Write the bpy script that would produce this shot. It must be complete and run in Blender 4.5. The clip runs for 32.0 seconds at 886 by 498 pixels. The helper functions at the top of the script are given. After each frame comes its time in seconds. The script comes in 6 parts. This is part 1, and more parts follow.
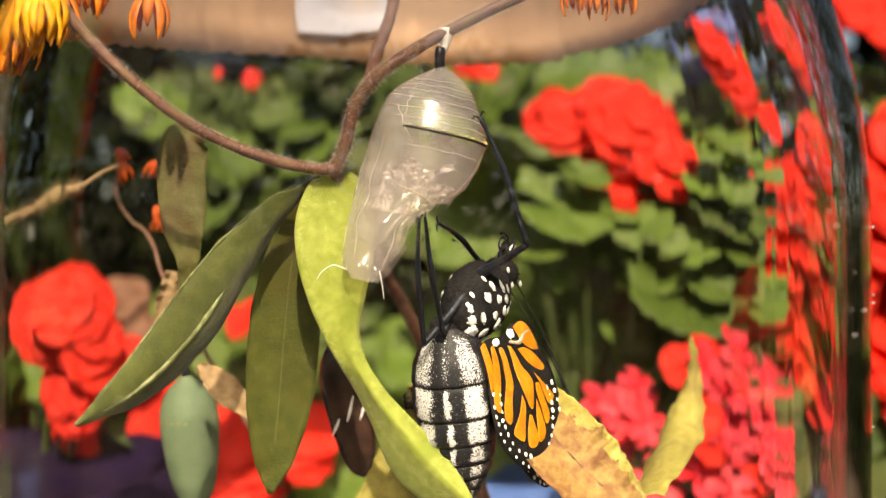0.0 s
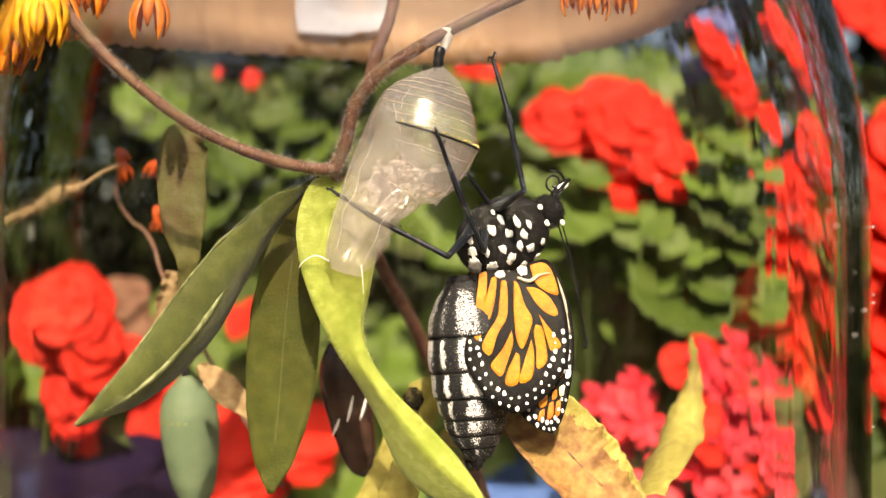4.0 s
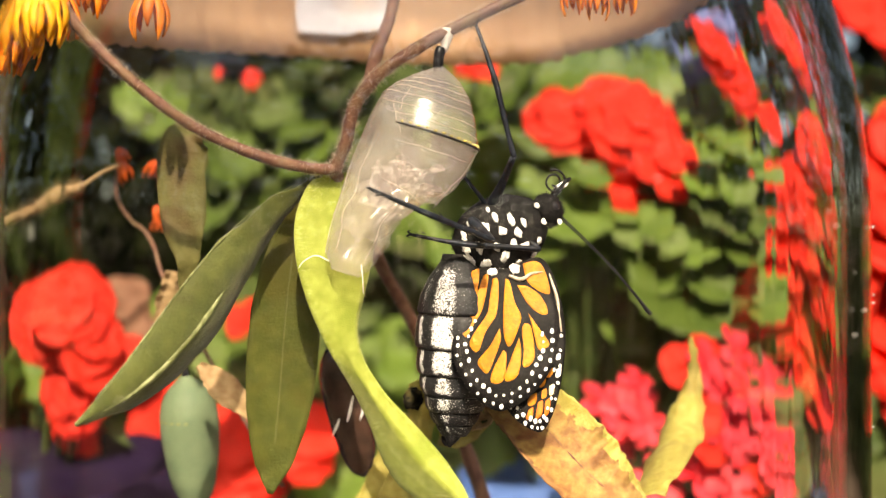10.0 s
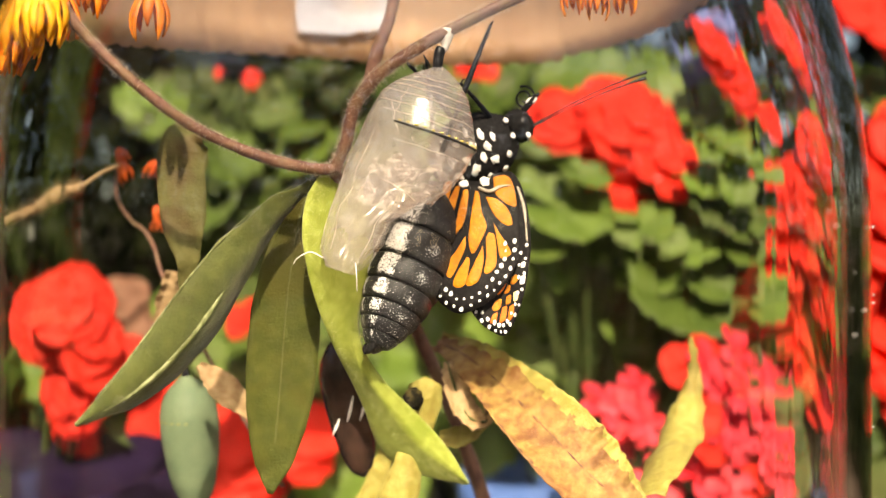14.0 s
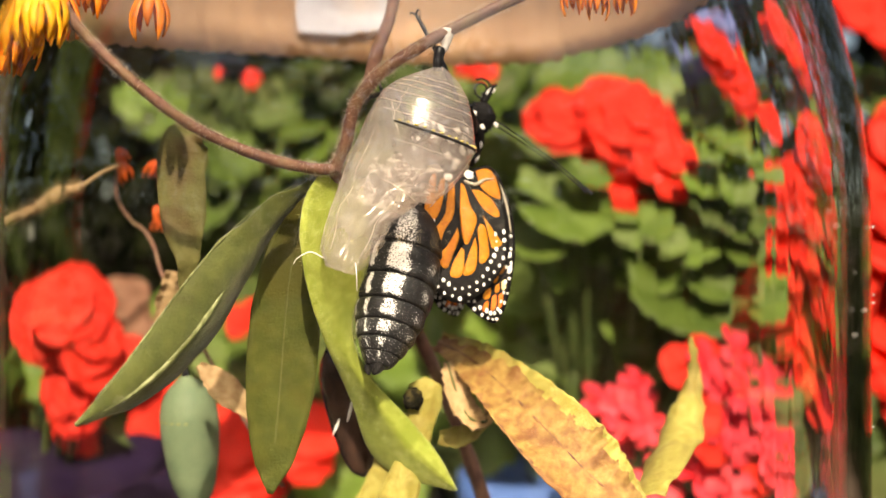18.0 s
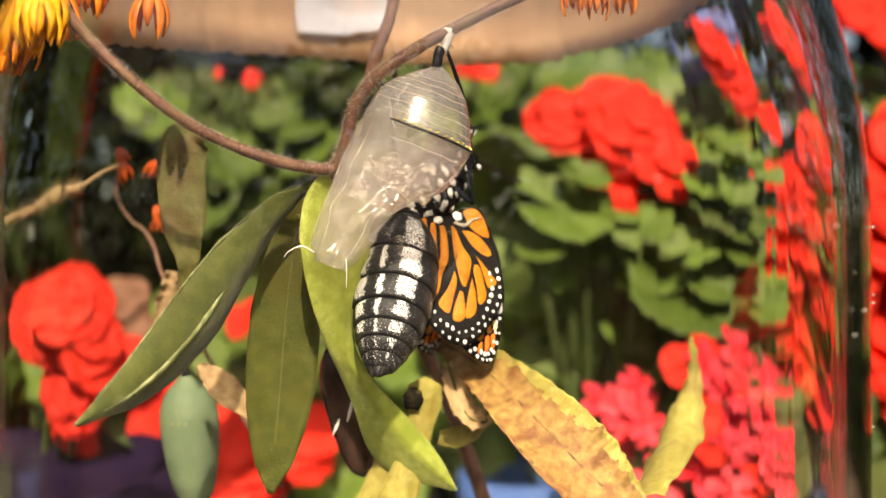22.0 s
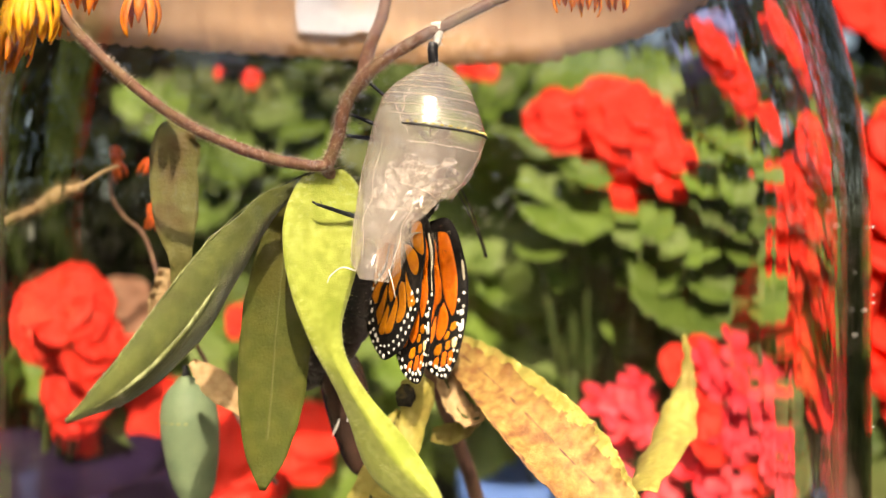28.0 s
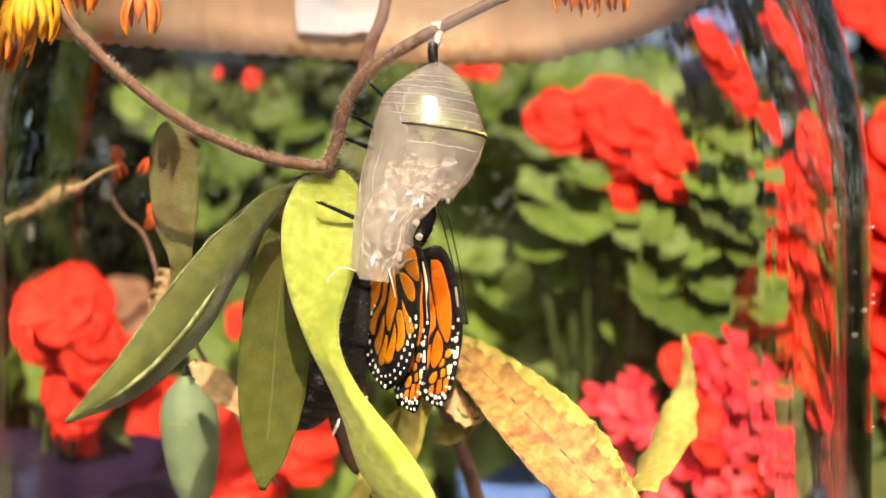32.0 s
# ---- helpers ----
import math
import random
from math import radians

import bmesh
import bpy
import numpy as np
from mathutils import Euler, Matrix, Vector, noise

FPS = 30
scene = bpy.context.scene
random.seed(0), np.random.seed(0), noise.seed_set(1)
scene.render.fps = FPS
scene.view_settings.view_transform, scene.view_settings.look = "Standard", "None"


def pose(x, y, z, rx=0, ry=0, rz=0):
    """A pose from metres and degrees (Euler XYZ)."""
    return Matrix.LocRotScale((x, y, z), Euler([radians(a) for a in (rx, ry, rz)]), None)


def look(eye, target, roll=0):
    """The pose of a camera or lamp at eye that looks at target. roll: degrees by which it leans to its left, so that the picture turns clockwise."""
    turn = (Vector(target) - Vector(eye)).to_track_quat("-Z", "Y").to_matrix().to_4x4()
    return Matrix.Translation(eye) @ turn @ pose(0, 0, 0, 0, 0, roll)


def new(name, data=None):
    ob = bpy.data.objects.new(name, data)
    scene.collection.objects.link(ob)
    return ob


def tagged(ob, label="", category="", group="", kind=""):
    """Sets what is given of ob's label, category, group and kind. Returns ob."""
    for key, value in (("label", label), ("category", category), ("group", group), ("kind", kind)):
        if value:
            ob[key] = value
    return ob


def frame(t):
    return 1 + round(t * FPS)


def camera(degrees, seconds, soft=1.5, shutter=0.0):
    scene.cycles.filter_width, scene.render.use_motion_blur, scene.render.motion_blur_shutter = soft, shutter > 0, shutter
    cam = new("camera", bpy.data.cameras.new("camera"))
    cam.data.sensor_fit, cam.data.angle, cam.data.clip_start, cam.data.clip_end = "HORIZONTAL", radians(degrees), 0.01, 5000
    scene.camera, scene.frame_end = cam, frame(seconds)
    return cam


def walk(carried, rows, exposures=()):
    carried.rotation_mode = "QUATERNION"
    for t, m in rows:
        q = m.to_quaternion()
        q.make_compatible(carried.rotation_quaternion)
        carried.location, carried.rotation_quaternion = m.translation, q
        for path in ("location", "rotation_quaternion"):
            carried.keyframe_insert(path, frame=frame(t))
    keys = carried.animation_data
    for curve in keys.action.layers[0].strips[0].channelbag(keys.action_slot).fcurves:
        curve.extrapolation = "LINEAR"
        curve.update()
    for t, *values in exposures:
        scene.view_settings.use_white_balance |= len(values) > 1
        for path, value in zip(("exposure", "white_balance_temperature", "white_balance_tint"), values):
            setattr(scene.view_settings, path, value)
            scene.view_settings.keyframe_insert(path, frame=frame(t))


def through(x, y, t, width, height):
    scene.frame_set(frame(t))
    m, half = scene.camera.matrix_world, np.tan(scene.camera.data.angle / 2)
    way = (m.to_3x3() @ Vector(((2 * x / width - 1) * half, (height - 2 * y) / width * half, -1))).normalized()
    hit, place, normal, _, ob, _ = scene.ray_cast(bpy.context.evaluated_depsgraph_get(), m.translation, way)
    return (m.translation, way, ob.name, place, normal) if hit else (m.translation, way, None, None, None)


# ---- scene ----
# A glass jar in a sunny garden. In it a milkweed cutting, an empty pupal shell and a newly emerged butterfly.
cam = camera(45.0, 32.0, soft=1.25)
EYE = Vector((0.0, -0.12618, 0.175))
walk(cam, [(0.0, look(EYE, (0.0, 0.0, 0.175))), (32.0, look(EYE, (0.0, 0.0, 0.175)))], [(t, e, 8300, 12) for t, e in ((0.0, 0.56), (1.0, 0.60), (3.0, 0.70), (8.0, 0.80), (14.0, 0.85), (19.0, 0.72), (21.0, 0.72), (24.0, 0.55), (25.5, 0.63), (28.0, 0.93), (32.0, 0.95))])
cam.data.dof.use_dof = True
cam.data.dof.focus_distance = 0.128
cam.data.dof.aperture_fstop = 16.0

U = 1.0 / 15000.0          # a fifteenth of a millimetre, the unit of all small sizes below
MM = 0.001
DEPTH = 0.12618


def sight(a, b, y=0.0):
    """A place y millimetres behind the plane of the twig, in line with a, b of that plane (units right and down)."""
    k = (DEPTH + y * MM) / DEPTH * U
    return Vector(((a - 784.0) * k, y * MM, 0.175 - (b - 441.0) * k))


# ---- world, sun ----
SUN_TO = Vector((0.08, -0.70, 0.66)).normalized()
world = bpy.data.worlds.new("sky")
scene.world = world
world.use_nodes = True
wn = world.node_tree.nodes
sky = wn.new("ShaderNodeTexSky")
sky.sky_type = "NISHITA"
sky.sun_disc = False
sky.sun_elevation = math.asin(SUN_TO.z)
sky.sun_rotation = math.atan2(SUN_TO.x, SUN_TO.y)
wn["Background"].inputs[1].default_value = 0.085
world.node_tree.links.new(sky.outputs[0], wn["Background"].inputs[0])
sun_data = bpy.data.lights.new("sun", "SUN")
sun_data.energy, sun_data.angle, sun_data.color = 3.85, radians(0.55), (1.0, 0.94, 0.84)
sun = new("sun", sun_data)
sun.matrix_world = look(SUN_TO * 3.0, (0, 0, 0))


# ---- materials ----
def nodes_of(name):
    m = bpy.data.materials.new(name)
    m.use_nodes = True
    nt = m.node_tree
    return m, nt.nodes, nt.links, nt.nodes["Principled BSDF"], nt.nodes["Material Output"]


def mixed(nt_nodes, links, fac, c1, c2):
    n = nt_nodes.new("ShaderNodeMix")
    n.data_type = "RGBA"
    for sock, v in ((n.inputs[0], fac), (n.inputs[6], c1), (n.inputs[7], c2)):
        if hasattr(v, "is_linked"):
            links.new(v, sock)
        elif isinstance(v, tuple):
            sock.default_value = (*v, 1.0)
        else:
            sock.default_value = v
    return n.outputs[2]


def grain(nodes, links, scale, detail=4.0, lo=0.35, hi=0.65, stretch=None):
    tc = nodes.new("ShaderNodeTexCoord")
    nz = nodes.new("ShaderNodeTexNoise")
    nz.inputs["Scale"].default_value, nz.inputs["Detail"].default_value = scale, detail
    if stretch:
        mp = nodes.new("ShaderNodeMapping")
        mp.inputs["Scale"].default_value = stretch
        links.new(tc.outputs["Object"], mp.inputs[0])
        links.new(mp.outputs[0], nz.inputs["Vector"])
    else:
        links.new(tc.outputs["Object"], nz.inputs["Vector"])
    mr = nodes.new("ShaderNodeMapRange")
    mr.inputs[1].default_value, mr.inputs[2].default_value = lo, hi
    links.new(nz.outputs[0], mr.inputs[0])
    return mr.outputs[0]


def surface(name, c1, c2, scale=900.0, rough=0.55, fine=None, bump=0.0, through=0.0, through_tint=None, spec=0.4, metal=0.0,
            vary=0.0, c3=None, sheen=0.0, stretch=None, coat=0.0):
    """A two-scale mottled surface; through: the share of light that shines through it (leaf, paper, petal)."""
    m, n, l, p, out = nodes_of(name)
    col = mixed(n, l, grain(n, l, scale, stretch=stretch), c1, c2)
    if c3:
        col = mixed(n, l, grain(n, l, scale * 0.31, 3.0, 0.5, 0.68), col, c3)
    if vary:
        oi = n.new("ShaderNodeObjectInfo")
        hs = n.new("ShaderNodeHueSaturation")
        mr = n.new("ShaderNodeMapRange")
        mr.inputs[3].default_value, mr.inputs[4].default_value = 1.0 - vary, 1.0 + vary
        l.new(oi.outputs["Random"], mr.inputs[0])
        l.new(mr.outputs[0], hs.inputs["Value"])
        l.new(col, hs.inputs["Color"])
        col = hs.outputs[0]
    l.new(col, p.inputs["Base Color"])
    p.inputs["Roughness"].default_value = rough
    p.inputs["Specular IOR Level"].default_value = spec
    p.inputs["Metallic"].default_value = metal
    p.inputs["Sheen Weight"].default_value = sheen
    p.inputs["Coat Weight"].default_value = coat
    if bump:
        b = n.new("ShaderNodeBump")
        b.inputs["Strength"].default_value, b.inputs["Distance"].default_value = 0.6, bump
        l.new(grain(n, l, fine or scale * 3.0, 3.0, 0.2, 0.8, stretch), b.inputs["Height"])
        l.new(b.outputs[0], p.inputs["Normal"])
    if through:
        tr = n.new("ShaderNodeBsdfTranslucent")
        if through_tint:
            tr.inputs[0].default_value = (*through_tint, 1.0)
        else:
            l.new(col, tr.inputs[0])
        mx = n.new("ShaderNodeMixShader")
        mx.inputs[0].default_value = through
        l.new(p.outputs[0], mx.inputs[1])
        l.new(tr.outputs[0], mx.inputs[2])
        l.new(mx.outputs[0], out.inputs[0])
    return m


def clear(name, tint, rough=0.02, body=None, body_share=0.0, scale=400.0, gloss=0.02, edge=0.6, mottle=1.0, broad=0.6):
    """Thin clear skin: light passes straight, with a gloss on top; body: a milky share."""
    m, n, l, p, out = nodes_of(name)
    n.remove(p)
    tp = n.new("ShaderNodeBsdfTransparent")
    tp.inputs[0].default_value = (*tint, 1.0)
    base = tp.outputs[0]
    if body:
        df, tl = n.new("ShaderNodeBsdfDiffuse"), n.new("ShaderNodeBsdfTranslucent")
        df.inputs[0].default_value = tl.inputs[0].default_value = (*body, 1.0)
        both = n.new("ShaderNodeMixShader")
        both.inputs[0].default_value = 0.45
        l.new(df.outputs[0], both.inputs[1])
        l.new(tl.outputs[0], both.inputs[2])
        mx = n.new("ShaderNodeMixShader")
        tc, rg = n.new("ShaderNodeTexCoord"), n.new("ShaderNodeTexNoise")
        rg.noise_type = "RIDGED_MULTIFRACTAL"
        rg.inputs["Scale"].default_value, rg.inputs["Detail"].default_value = scale, 4.0
        l.new(tc.outputs["Object"], rg.inputs["Vector"])
        rr, mr, sm = n.new("ShaderNodeMapRange"), n.new("ShaderNodeMapRange"), n.new("ShaderNodeMath")
        rr.inputs[1].default_value, rr.inputs[2].default_value, rr.inputs[4].default_value = 0.9, 1.9, body_share * 1.1 * mottle
        l.new(rg.outputs[0], rr.inputs[0])
        mr.inputs[3].default_value, mr.inputs[4].default_value = body_share * (1.0 - broad), body_share * (1.0 + 0.75 * broad)
        l.new(grain(n, l, scale * 0.6, 4.0, 0.35, 0.65), mr.inputs[0])
        sm.operation = "ADD"
        sm.use_clamp = True
        l.new(rr.outputs[0], sm.inputs[0])
        l.new(mr.outputs[0], sm.inputs[1])
        vo, wob, shift, near, total = n.new("ShaderNodeTexVoronoi"), n.new("ShaderNodeTexNoise"), n.new("ShaderNodeVectorMath"), n.new("ShaderNodeMapRange"), n.new("ShaderNodeMath")
        vo.feature = "DISTANCE_TO_EDGE"
        vo.inputs["Scale"].default_value = scale * 1.15
        wob.inputs["Scale"].default_value = scale * 2.0
        shift.operation = "MULTIPLY_ADD"
        shift.inputs[1].default_value = (0.003, 0.003, 0.003)
        l.new(tc.outputs["Object"], wob.inputs["Vector"])
        l.new(wob.outputs["Color"], shift.inputs[0])
        l.new(tc.outputs["Object"], shift.inputs[2])
        l.new(shift.outputs[0], vo.inputs["Vector"])
        near.inputs[1].default_value, near.inputs[2].default_value = 0.0, 0.10
        near.inputs[3].default_value, near.inputs[4].default_value = body_share * 0.4 * mottle, 0.0
        l.new(vo.outputs[0], near.inputs[0])
        total.use_clamp = True
        l.new(sm.outputs[0], total.inputs[0])
        l.new(near.outputs[0], total.inputs[1])
        l.new(total.outputs[0], mx.inputs[0])
        l.new(base, mx.inputs[1])
        l.new(both.outputs[0], mx.inputs[2])
        base = mx.outputs[0]
    gl = n.new("ShaderNodeBsdfGlossy")
    gl.inputs["Roughness"].default_value = rough
    if body:
        bp = n.new("ShaderNodeBump")
        bp.inputs["Strength"].default_value, bp.inputs["Distance"].default_value = 0.5, 0.0002 * mottle
        l.new(grain(n, l, scale * 2.5, 3.0, 0.2, 0.8), bp.inputs["Height"])
        l.new(bp.outputs[0], gl.inputs["Normal"])
        b2 = n.new("ShaderNodeBump")
        b2.inputs["Strength"].default_value, b2.inputs["Distance"].default_value = 0.6, 0.0006 * mottle
        l.new(vo.outputs[0], b2.inputs["Height"])
        l.new(b2.outputs[0], df.inputs["Normal"])
        l.new(b2.outputs[0], bp.inputs["Normal"])
    lw, pw, sc = n.new("ShaderNodeLayerWeight"), n.new("ShaderNodeMath"), n.new("ShaderNodeMapRange")
    lw.inputs[0].default_value = 0.5
    pw.operation = "POWER"
    pw.inputs[1].default_value = 5.0
    sc.inputs[3].default_value, sc.inputs[4].default_value = gloss, edge
    mg = n.new("ShaderNodeMixShader")
    l.new(lw.outputs["Facing"], pw.inputs[0])
    l.new(pw.outputs[0], sc.inputs[0])
    l.new(sc.outputs[0], mg.inputs[0])
    l.new(base, mg.inputs[1])
    l.new(gl.outputs[0], mg.inputs[2])
    l.new(mg.outputs[0], out.inputs[0])
    return m


def marked(name, dark, light, rough, noise_scale):
    """Two colours parted by the mesh's mark attribute, with a speckled border between them."""
    m, n, l, p, out = nodes_of(name)
    at = n.new("ShaderNodeAttribute")
    at.attribute_name = "mark"
    ad = n.new("ShaderNodeMath")
    ad.operation = "ADD"
    mr = n.new("ShaderNodeMapRange")
    mr.inputs[1].default_value, mr.inputs[2].default_value = 0.82, 1.14
    g = grain(n, l, noise_scale, 3.0, 0.25, 0.75)
    l.new(at.outputs["Fac"], ad.inputs[0])
    l.new(g, ad.inputs[1])
    l.new(ad.outputs[0], mr.inputs[0])
    col = mixed(n, l, mr.outputs[0], mixed(n, l, grain(n, l, 2500.0), dark, tuple(c * 2.2 for c in dark)), light)
    l.new(col, p.inputs["Base Color"])
    p.inputs["Roughness"].default_value = rough
    p.inputs["Specular IOR Level"].default_value = 0.28
    b = n.new("ShaderNodeBump")
    b.inputs["Strength"].default_value, b.inputs["Distance"].default_value = 0.35, 0.00007
    l.new(grain(n, l, 6000.0), b.inputs["Height"])
    l.new(b.outputs[0], p.inputs["Normal"])
    return m


M_GLASS, gn, gl_, gp, gout = nodes_of("jar_glass")
gp.inputs["Transmission Weight"].default_value, gp.inputs["Roughness"].default_value, gp.inputs["IOR"].default_value = 1.0, 0.0, 1.46
gp.inputs["Base Color"].default_value = (0.995, 0.998, 0.996, 1.0)
M_SHELL = clear("pupal_skin", (0.98, 0.95, 0.93), 0.2, (1.0, 0.91, 0.87), 0.2, 150.0, 0.12, 0.8, 0.35, 0.6)
M_MEMBRANE = clear("inner_skin", (0.98, 0.94, 0.91), 0.3, (1.0, 0.94, 0.9), 0.44, 220.0, 0.08, 0.4, 0.4)
M_CREASE = surface("skin_crease", (0.66, 0.57, 0.5), (0.8, 0.72, 0.66), 2000, 0.5, through=0.5)
M_SILK = surface("silk", (0.8, 0.76, 0.72), (0.88, 0.86, 0.84), 3000, 0.5, through=0.3)
M_GOLD = surface("gold_spot", (0.85, 0.68, 0.12), (0.95, 0.85, 0.35), 3000, 0.25, metal=0.55)
M_INK = surface("black_horn", (0.006, 0.006, 0.007), (0.016, 0.016, 0.02), 2600, 0.36, bump=0.00004, spec=0.4)
M_FUR = surface("black_fur", (0.006, 0.006, 0.007), (0.022, 0.02, 0.02), 3000, 0.75, bump=0.00010, spec=0.12)
M_LEG = surface("leg_scales", (0.006, 0.006, 0.008), (0.014, 0.02, 0.032), 2200, 0.42, bump=0.00005, spec=0.3)
M_WHITE = surface("white_scales", (0.78, 0.77, 0.74), (0.9, 0.9, 0.88), 5000, 0.6, bump=0.00006)
M_ORANGE = surface("orange_scales", (0.55, 0.18, 0.004), (0.66, 0.245, 0.007), 2600, 0.5, 3500, 0.00016, 0.2, c3=(0.52, 0.15, 0.005))
M_DEEP = surface("deep_orange_scales", (0.74, 0.14, 0.006), (0.82, 0.19, 0.008), 1500, 0.55, bump=0.00004, through=0.25)
M_CREAM = surface("cream_scales", (0.85, 0.66, 0.3), (0.9, 0.75, 0.45), 3000, 0.6)
M_WINGBLACK = surface("black_scales", (0.005, 0.0045, 0.005), (0.012, 0.01, 0.01), 2500, 0.6, bump=0.00004, spec=0.15)
M_VEIN = surface("grey_vein", (0.32, 0.28, 0.22), (0.45, 0.4, 0.3), 2500, 0.5)
M_BELLY = marked("belly_scales", (0.008, 0.008, 0.009), (0.64, 0.635, 0.63), 0.4, 5200.0)
M_STEM = surface("stem_skin", (0.085, 0.032, 0.022), (0.17, 0.08, 0.05), 1200, 0.55, bump=0.0001, stretch=(1, 1, 0.4), c3=(0.13, 0.075, 0.035))
M_HAIR = surface("plant_hair", (0.62, 0.5, 0.4), (0.75, 0.66, 0.56), 3000, 0.5, through=0.4)
M_HAIRGREEN = surface("leaf_hair", (0.62, 0.64, 0.2), (0.75, 0.75, 0.4), 3000, 0.5, through=0.4)
# Three tones of one milkweed leaf: sunlight and shade put into the colours.
M_LEAF_LIT = surface("sunlit_downy_leaf", (0.245, 0.305, 0.036), (0.35, 0.395, 0.07), 900, 0.62, 4200, 0.00013, 0.24, sheen=0.3, c3=(0.225, 0.285, 0.028))
M_LEAF_SHADE_DEEP = surface("deep_shaded_leaf", (0.046, 0.057, 0.009), (0.076, 0.089, 0.017), 500, 0.62, 3000, 0.00016, 0.14, sheen=0.3, c3=(0.045, 0.045, 0.006), spec=0.18)
M_LEAF_SHADE = surface("shaded_leaf", (0.051, 0.061, 0.010), (0.08, 0.088, 0.016), 500, 0.6, 3000, 0.00016, 0.16, c3=(0.075, 0.07, 0.012), spec=0.2)
M_RIB = surface("leaf_rib", (0.075, 0.085, 0.02), (0.105, 0.11, 0.03), 900, 0.5, through=0.2)
M_BROWN_RIB = surface("withered_rib", (0.1, 0.035, 0.012), (0.26, 0.13, 0.045), 500, 0.6, bump=0.0001)
# Pale tone that stands for sunlight along the long leaf's midrib and edges.
M_SUN_STREAK = surface("sun_streak", (0.075, 0.09, 0.02), (0.25, 0.27, 0.12), 1100, 0.55, through=0.2, stretch=(1, 1, 0.4), c3=(0.08, 0.09, 0.02))
M_LEAF_FADED = surface("faded_leaf", (0.12, 0.115, 0.03), (0.17, 0.16, 0.05), 420, 0.6, 2600, 0.0002, 0.34, c3=(0.12, 0.07, 0.025))
M_LEAF_YELLOW = surface("yellowing_leaf", (0.32, 0.27, 0.055), (0.41, 0.36, 0.1), 800, 0.6, 2500, 0.0002, 0.22, c3=(0.26, 0.2, 0.05))
M_LEAF_BROWN = surface("withering_leaf", (0.33, 0.215, 0.062), (0.21, 0.095, 0.026), 700, 0.6, 2600, 0.0002, 0.15, c3=(0.15, 0.045, 0.012))
M_ROT = surface("black_rot", (0.004, 0.004, 0.003), (0.02, 0.016, 0.008), 2400, 0.85, 5000, 0.0003, spec=0.1, c3=(0.09, 0.07, 0.02))
M_DRY = surface("dry_leaf", (0.34, 0.21, 0.1), (0.46, 0.32, 0.17), 900, 0.7, 3000, 0.0001, 0.15)
M_PETAL_ORANGE = surface("orange_petal", (0.72, 0.15, 0.008), (0.8, 0.27, 0.012), 500, 0.5, 2500, 0.00006, 0.25, vary=0.2, c3=(0.45, 0.08, 0.008))
M_PETAL_SCARLET = surface("scarlet_petal", (0.6, 0.075, 0.012), (0.72, 0.13, 0.014), 500, 0.55, 2500, 0.00006, 0.2, vary=0.25, c3=(0.3, 0.04, 0.012))
M_BUD = surface("yellow_petal", (0.82, 0.33, 0.012), (0.88, 0.48, 0.03), 600, 0.5, through=0.3, vary=0.15)
M_GREENPUPA = surface("green_pupa_skin", (0.12, 0.18, 0.1), (0.17, 0.23, 0.13), 300, 0.6, 2000, 0.00005, 0.15)
M_DARKPUPA = surface("dark_pupa_skin", (0.035, 0.02, 0.016), (0.07, 0.035, 0.025), 500, 0.25, 2000, 0.00005, coat=0.4)
M_RED = surface("red_petal", (0.95, 0.034, 0.02), (0.97, 0.058, 0.036), 160, 0.6, 900, 0.00004, 0.3, vary=0.12, spec=0.25)
M_ROSE = surface("rose_petal", (0.8, 0.014, 0.025), (0.84, 0.07, 0.1), 160, 0.55, 900, 0.00004, 0.15, vary=0.2)
M_VIOLET = surface("violet_petal", (0.10, 0.14, 0.36), (0.22, 0.27, 0.52), 160, 0.55, 900, 0.0001, 0.18, vary=0.2)
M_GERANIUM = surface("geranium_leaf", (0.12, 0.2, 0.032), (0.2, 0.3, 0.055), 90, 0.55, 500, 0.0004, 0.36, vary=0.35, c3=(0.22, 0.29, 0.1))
# Darker copy of geranium_leaf: the bed's shade is put into the colour.
M_GERANIUM_SHADE = surface("shaded_geranium_leaf", (0.05, 0.085, 0.018), (0.1, 0.14, 0.035), 120, 0.55, 500, 0.0004, 0.34, vary=0.45, c3=(0.15, 0.17, 0.06))
M_GSTALK = surface("green_stalk", (0.06, 0.1, 0.025), (0.1, 0.13, 0.04), 200, 0.55)
# Leaf colour lowered to near black, so deep shade is painted in.
M_HEDGE_SHADE = surface("hedge_leaf_shade", (0.008, 0.012, 0.004), (0.018, 0.022, 0.006), 60, 0.8, through=0.15, spec=0.08)
M_SOIL = surface("soil", (0.05, 0.03, 0.02), (0.12, 0.08, 0.05), 60, 0.9, 300, 0.003, c3=(0.2, 0.13, 0.09))
M_PAPER = surface("kraft_paper", (0.46, 0.28, 0.16), (0.56, 0.37, 0.23), 160, 0.7, 900, 0.0002, 0.5, c3=(0.6, 0.38, 0.22), stretch=(1, 0.3, 1))
M_WITHERED = surface("withered_petal", (0.26, 0.11, 0.06), (0.36, 0.18, 0.11), 160, 0.7, 900, 0.0001, 0.2, vary=0.2)
M_POT = surface("blue_glaze", (0.011, 0.0045, 0.024), (0.021, 0.0095, 0.042), 60, 0.75, spec=0.1)
M_POTBLUE = surface("pale_blue_glaze", (0.05, 0.12, 0.33), (0.09, 0.17, 0.4), 60, 0.7, spec=0.2)
M_BARK = surface("brown_post", (0.035, 0.02, 0.015), (0.07, 0.042, 0.03), 60, 0.8, 250, 0.001, stretch=(1, 1, 0.15))


